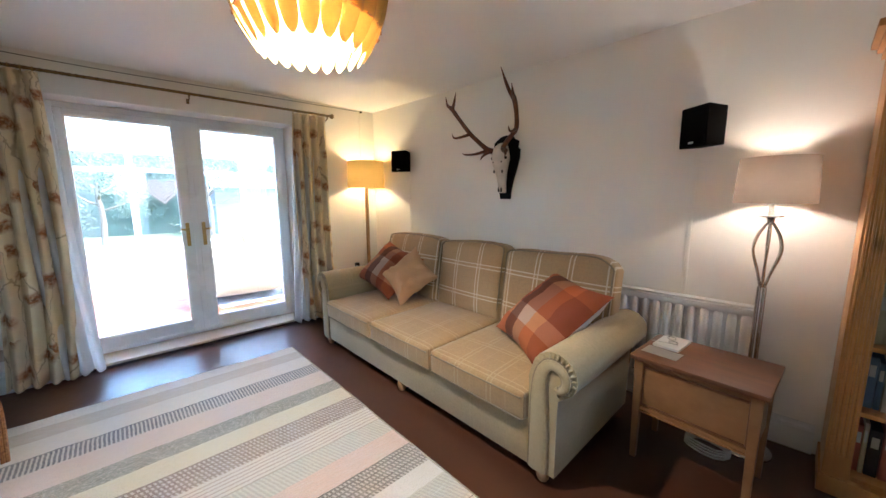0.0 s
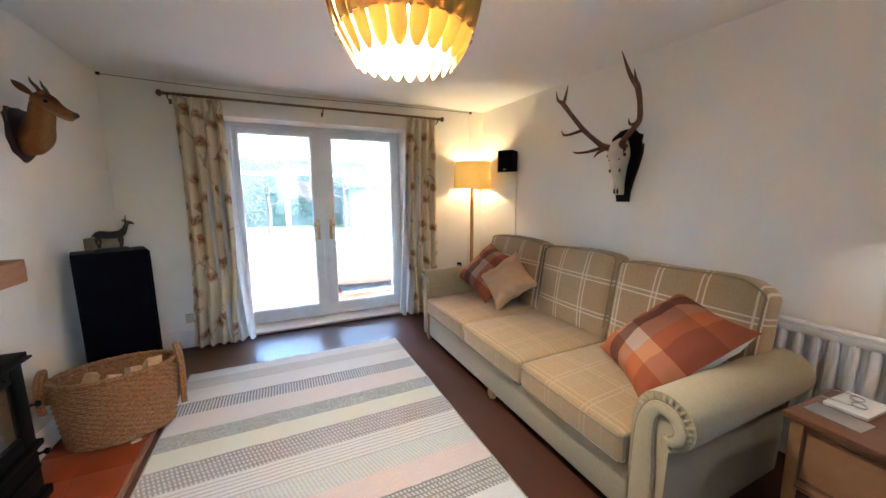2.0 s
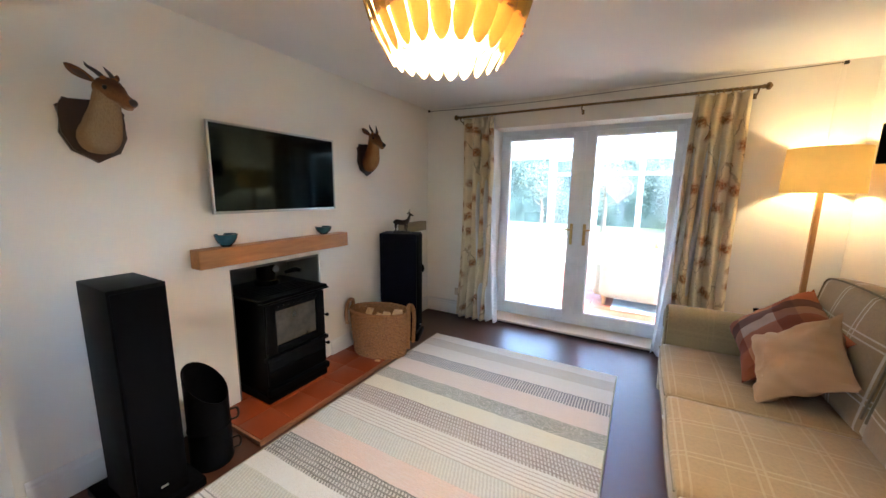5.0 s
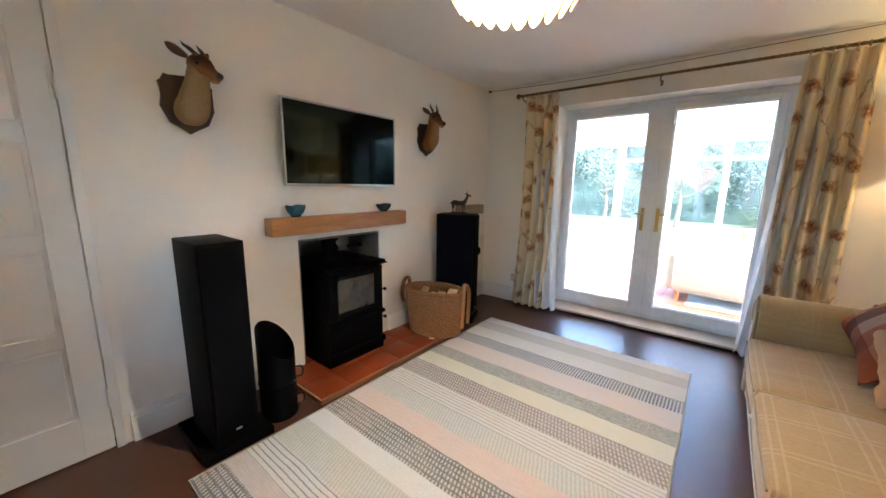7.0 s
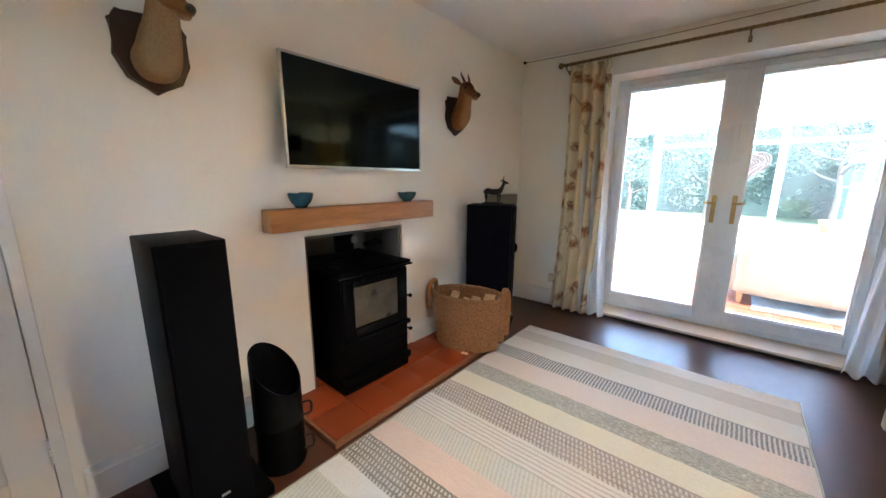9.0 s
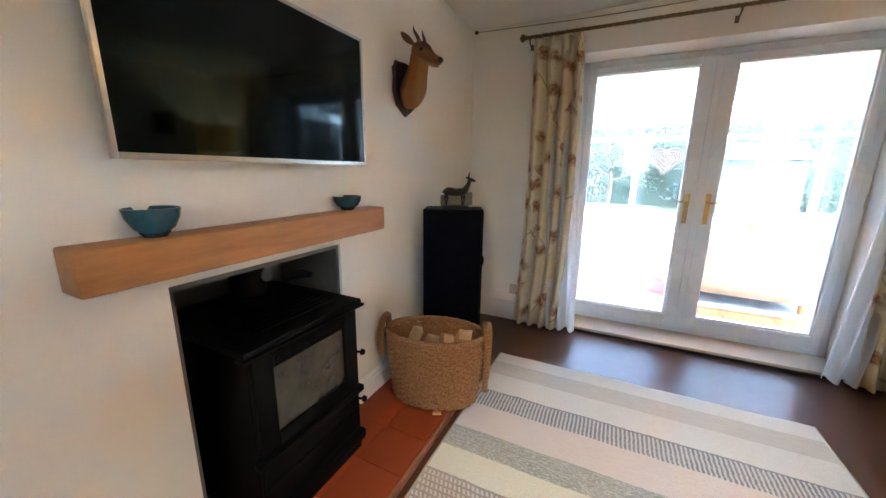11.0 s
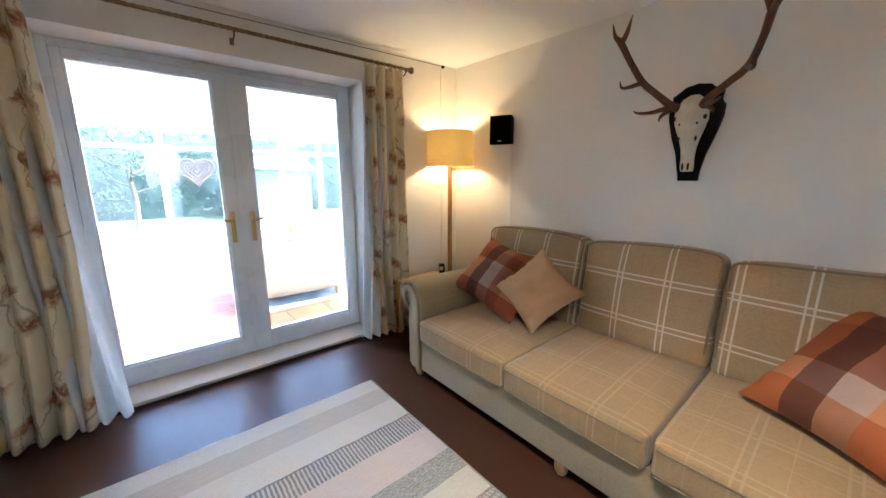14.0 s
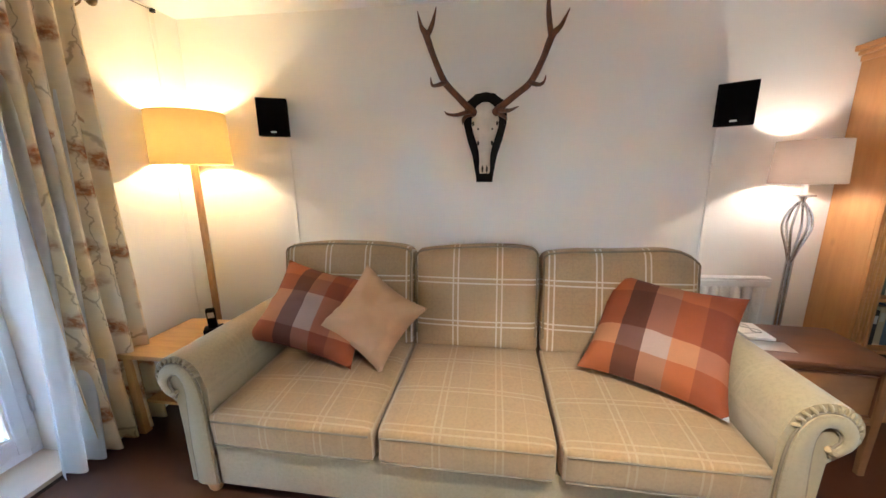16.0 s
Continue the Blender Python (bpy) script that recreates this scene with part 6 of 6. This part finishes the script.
for k, (x, y, z, rz, rx) in enumerate(((-0.14, 0.02, 0.285, 20, 24), (0.07, -0.05, 0.285, 80, 20), (0.15, 0.02, 0.300, -60, 26), (0.11, 0.07, 0.270, 10, 30), (-0.06, 0.06, 0.24, -30, 34), (-0.05, -0.05, 0.22, 150, 40), (0.0, 0.0, 0.135, 4, 90), (0.0, 0.05, 0.06, 5, 90), (0.0, -0.05, 0.06, -6, 90))):
    bm = bmesh.new()
    w = rng.uniform(0.032, 0.040)
    ol = [(-w, -w * 0.8), (w, -w * 0.9), (w * 0.9, w * 0.8), (-w * 0.8, w)] if k % 3 else [(-w, -w * 0.8), (w, -w * 0.7), (w * 0.2, w)]
    slab(bm, [(a + rng.uniform(-0.005, 0.005), b + rng.uniform(-0.005, 0.005)) for a, b in ol], 0.22 if rx == 90 else 0.27, 0.003)
    m = pose(BC.x, BC.y, FZ + 0.031, 0, 0, 14) @ pose(x, y, z, 0, 0, rz) @ pose(0, 0, 0, 0, -(90 - rx), 0) @ pose(-0.11 if rx == 90 else -0.165, 0, 0, 35 * k, 0, 0)
    single("log", bm, LOG, "split pale firewood log in the basket", "log", m, "firewood", smooth=False)

single("wood_chip", slab(bmesh.new(), [(-0.012, -0.003), (0.010, -0.004), (0.013, 0.002), (-0.004, 0.004)], 0.045, 0.001), LOG, "small pale splinter of firewood on the hearth", "wood chip", pose(-0.055, 2.868, FZ + 0.0355, 0, 0, 25), smooth=False)

# ---- curtains ----
ROD_Y, ROD_Z = 4.245, 2.262
ROD_M = paint("tarnished_brass", (0.27, 0.18, 0.085), 0.36, 0.25, 30, 120, 0.2, 1.0)
rod = thing("curtain_rod", "twisted brass curtain rod with ball ends", "curtain rod")
bm = tube(bmesh.new(), [(-0.005, ROD_Y, ROD_Z, 0.0105), (2.475, ROD_Y, ROD_Z, 0.0105)], 12, 1)
part("rod", bm, ROD_M, rod)
bm = bmesh.new()
for ph in (0, math.pi):
    tube(bm, [(x, ROD_Y + 0.010 * math.cos(x * 90 + ph), ROD_Z + 0.010 * math.sin(x * 90 + ph), 0.0035) for x in np.linspace(0.0, 2.47, 240)], 5, 1)
part("twist", bm, ROD_M, rod)
for x, s in ((-0.005, -1), (2.475, 1)):
    bm = tube(bmesh.new(), [(x, ROD_Y, ROD_Z, 0.014), (x + s * 0.012, ROD_Y, ROD_Z, 0.016), (x + s * 0.018, ROD_Y, ROD_Z, 0.012), (x + s * 0.026, ROD_Y, ROD_Z, 0.024), (x + s * 0.042, ROD_Y, ROD_Z, 0.026), (x + s * 0.056, ROD_Y, ROD_Z, 0.010)], 14, 3)
    part("finial", bm, ROD_M, rod)
for x in (0.012, 1.235, 2.455):
    bm = tube(bmesh.new(), [(x, NY - 0.001, ROD_Z - 0.045, 0.006), (x, NY - 0.05, ROD_Z - 0.045, 0.005), (x, ROD_Y, ROD_Z - 0.03, 0.005), (x, ROD_Y, ROD_Z - 0.010, 0.008)], 8, 3)
    box(bm, (x - 0.011, NY - 0.006, ROD_Z - 0.065), (x + 0.011, NY - 0.001, ROD_Z - 0.025), 0.002)
    part("bracket", bm, ROD_M, rod)


def curtain(name_label, x0t, x1t, x0m, x1m, x0b, x1b, folds, inner_right, seed):
    """Pleated curtain with lining; x edges at the top, middle and bottom."""
    c = thing("curtain", name_label, "curtain", None, "curtains")
    zt, zb = ROD_Z - 0.022, FZ + 0.03
    nu, nv = folds * 14, 26

    def sheet(dy, lo=0.0, hi=1.0, flare=0.0):
        bm = bmesh.new()
        uv = bm.loops.layers.uv.new("UVMap")
        vs = []
        for i in range(nu + 1):
            u = lo + (hi - lo) * i / nu
            col = []
            for j in range(nv + 1):
                v = j / nv
                a = (x0t, x0m, x0b)
                b = (x1t, x1m, x1b)
                q = [(1 - v) * (1 - 2 * v), 4 * v * (1 - v), v * (2 * v - 1)]
                xa, xb = sum(m * w for m, w in zip(a, q)), sum(m * w for m, w in zip(b, q))
                ph = u * folds * 2 * math.pi + 0.8 * math.sin(2.0 * v + seed) * (1 - u)
                depth = 0.030 + 0.012 * v
                yy = ROD_Y + dy + depth * math.sin(ph) + 0.010 * noise.noise(Vector((u * 4, v * 3, seed)))
                xx = xa + (xb - xa) * (u + 0.012 * math.sin(ph * 1.0 + 0.7)) + flare * v * v
                col.append((bm.verts.new((xx, yy, zt + (zb - zt) * v + 0.008 * math.sin(ph) * v)), (u * 0.66 + seed, (1 - v) * 2.2)))
            vs.append(col)
        for i in range(nu):
            for j in range(nv):
                qd = (vs[i][j], vs[i + 1][j], vs[i + 1][j + 1], vs[i][j + 1])
                f = bm.faces.new([w[0] for w in qd])
                for lp, w in zip(f.loops, qd):
                    lp[uv].uv = w[1]
        return bm

    o = part("cloth", sheet(0.0), CURTAIN, c)
    o.modifiers.new("thickness", "SOLIDIFY").thickness = 0.003
    k = 1 if inner_right else -1
    bm = sheet(0.022, 0.35 if inner_right else 0.0, 1.0 if inner_right else 0.65, 0.15 * k)
    bm.normal_update()
    bmesh.ops.solidify(bm, geom=list(bm.faces), thickness=0.002)
    part("lining", bm, LINING, c, "white lining")
    for i in range(7):
        x = x0t + (x1t - x0t) * (i + 0.3) / 6.6
        bm = tube(bmesh.new(), [(x, ROD_Y + 0.019 * math.cos(a), ROD_Z - 0.004 + 0.019 * math.sin(a), 0.003) for a in [2 * math.pi * s / 14 for s in range(15)]], 6, 1)
        part("ring", bm, BRASS, c)


curtain("long cream curtain printed with rust flowers", 0.035, 0.385, 0.045, 0.400, -0.005, 0.345, 4, True, 1.3)
curtain("long flower-printed cream curtain beside the floor lamp", 2.080, 2.425, 2.060, 2.430, 2.115, 2.450, 4, False, 4.1)

# ---- pendant lamp ----
pl = thing("pendant_lamp", "lit birch veneer pendant lamp of overlapping petals", "lamp", pose(PEND.x, PEND.y, 0))
part("ceiling_rose", lathe(bmesh.new(), [(0.05, CZ - 0.03), (0.055, CZ - 0.02), (0.055, CZ - 0.001), (0.02, CZ - 0.001)], (0, 0, 0), 20), WHITE, pl)
part("cord", tube(bmesh.new(), [(0, 0, CZ - 0.03, 0.004), (0, 0, 2.10, 0.004)], 8, 1), WHITE, pl)
for z, r in ((2.30, 0.15), (2.14, 0.244), (1.985, 0.222)):
    part("hoop", tube(bmesh.new(), [(r * math.cos(a), r * math.sin(a), z, 0.003) for a in [2 * math.pi * k / 32 for k in range(33)]], 6, 1), OAK, pl)


def petal(profile, wide, curl, pointed):
    """One bent veneer strip along (radius, height) points, with a rounded tip."""
    line = smooth_line([(r, z, 0) for r, z in profile], 5)
    bm = bmesh.new()
    n, rows = len(line) - 1, []
    for i, q in enumerate(line):
        s = i / n
        if pointed:
            w = wide * (0.06 + 0.94 * math.sin(math.pi / 2 * min(1, s / 0.62)) ** 0.9) if s < 0.74 else wide * math.sqrt(max(0.0, 1 - ((s - 0.74) / 0.265) ** 2))
        else:
            w = wide * (0.45 + 0.55 * math.sin(math.pi / 2 * min(1, s / 0.5))) if s < 0.76 else wide * math.sqrt(max(0.0, 1 - ((s - 0.76) / 0.245) ** 2))
        rows.append([bm.verts.new((q[0] - curl * (abs(k) / 3) ** 2 * w * 8 + 0.16 * w * k / 3, w * k / 3, q[1])) for k in range(-3, 4)])
    fs = [bm.faces.new((a[k], a[k + 1], b[k + 1], b[k])) for a, b in zip(rows, rows[1:]) for k in range(6)]
    bm.normal_update()
    bmesh.ops.solidify(bm, geom=fs, thickness=0.0014)
    return bm


tiers = [([(0.05, 2.345), (0.16, 2.31), (0.232, 2.235), (0.250, 2.13), (0.240, 2.03), (0.222, 1.965)], 0.036, 0.02, 22, 0.5, False),
         ([(0.252, 2.190), (0.264, 2.115), (0.252, 2.035), (0.222, 1.955), (0.176, 1.878)], 0.0295, 0.03, 22, 0.0, True)]
for prof, wide, curl, count, off, pointed in tiers:
    first = slit = None
    for k in range(count):
        a = 360 * (k + off) / count
        if first is None:
            first = part("petal", petal(prof, wide, curl, pointed), VENEER_LOW if pointed else VENEER, pl)
            first.matrix_basis = pose(0, 0, 0, 0, 0, a)
            if pointed:
                slit = part("slit_tab", boxes(((0.231, -0.012, 1.965), (0.2365, 0.012, 1.969))), OAK, pl)
                slit.matrix_basis = pose(0, 0, 0, 0, 0, a)
        else:
            again(first, pose(0, 0, 0, 0, 0, a), pl)
            if slit:
                again(slit, pose(0, 0, 0, 0, 0, a), pl)
bm = bmesh.new()
bmesh.ops.create_uvsphere(bm, u_segments=16, v_segments=12, radius=0.034)
part("bulb", bm, BULB_P, pl).location = (0, 0, 2.065)
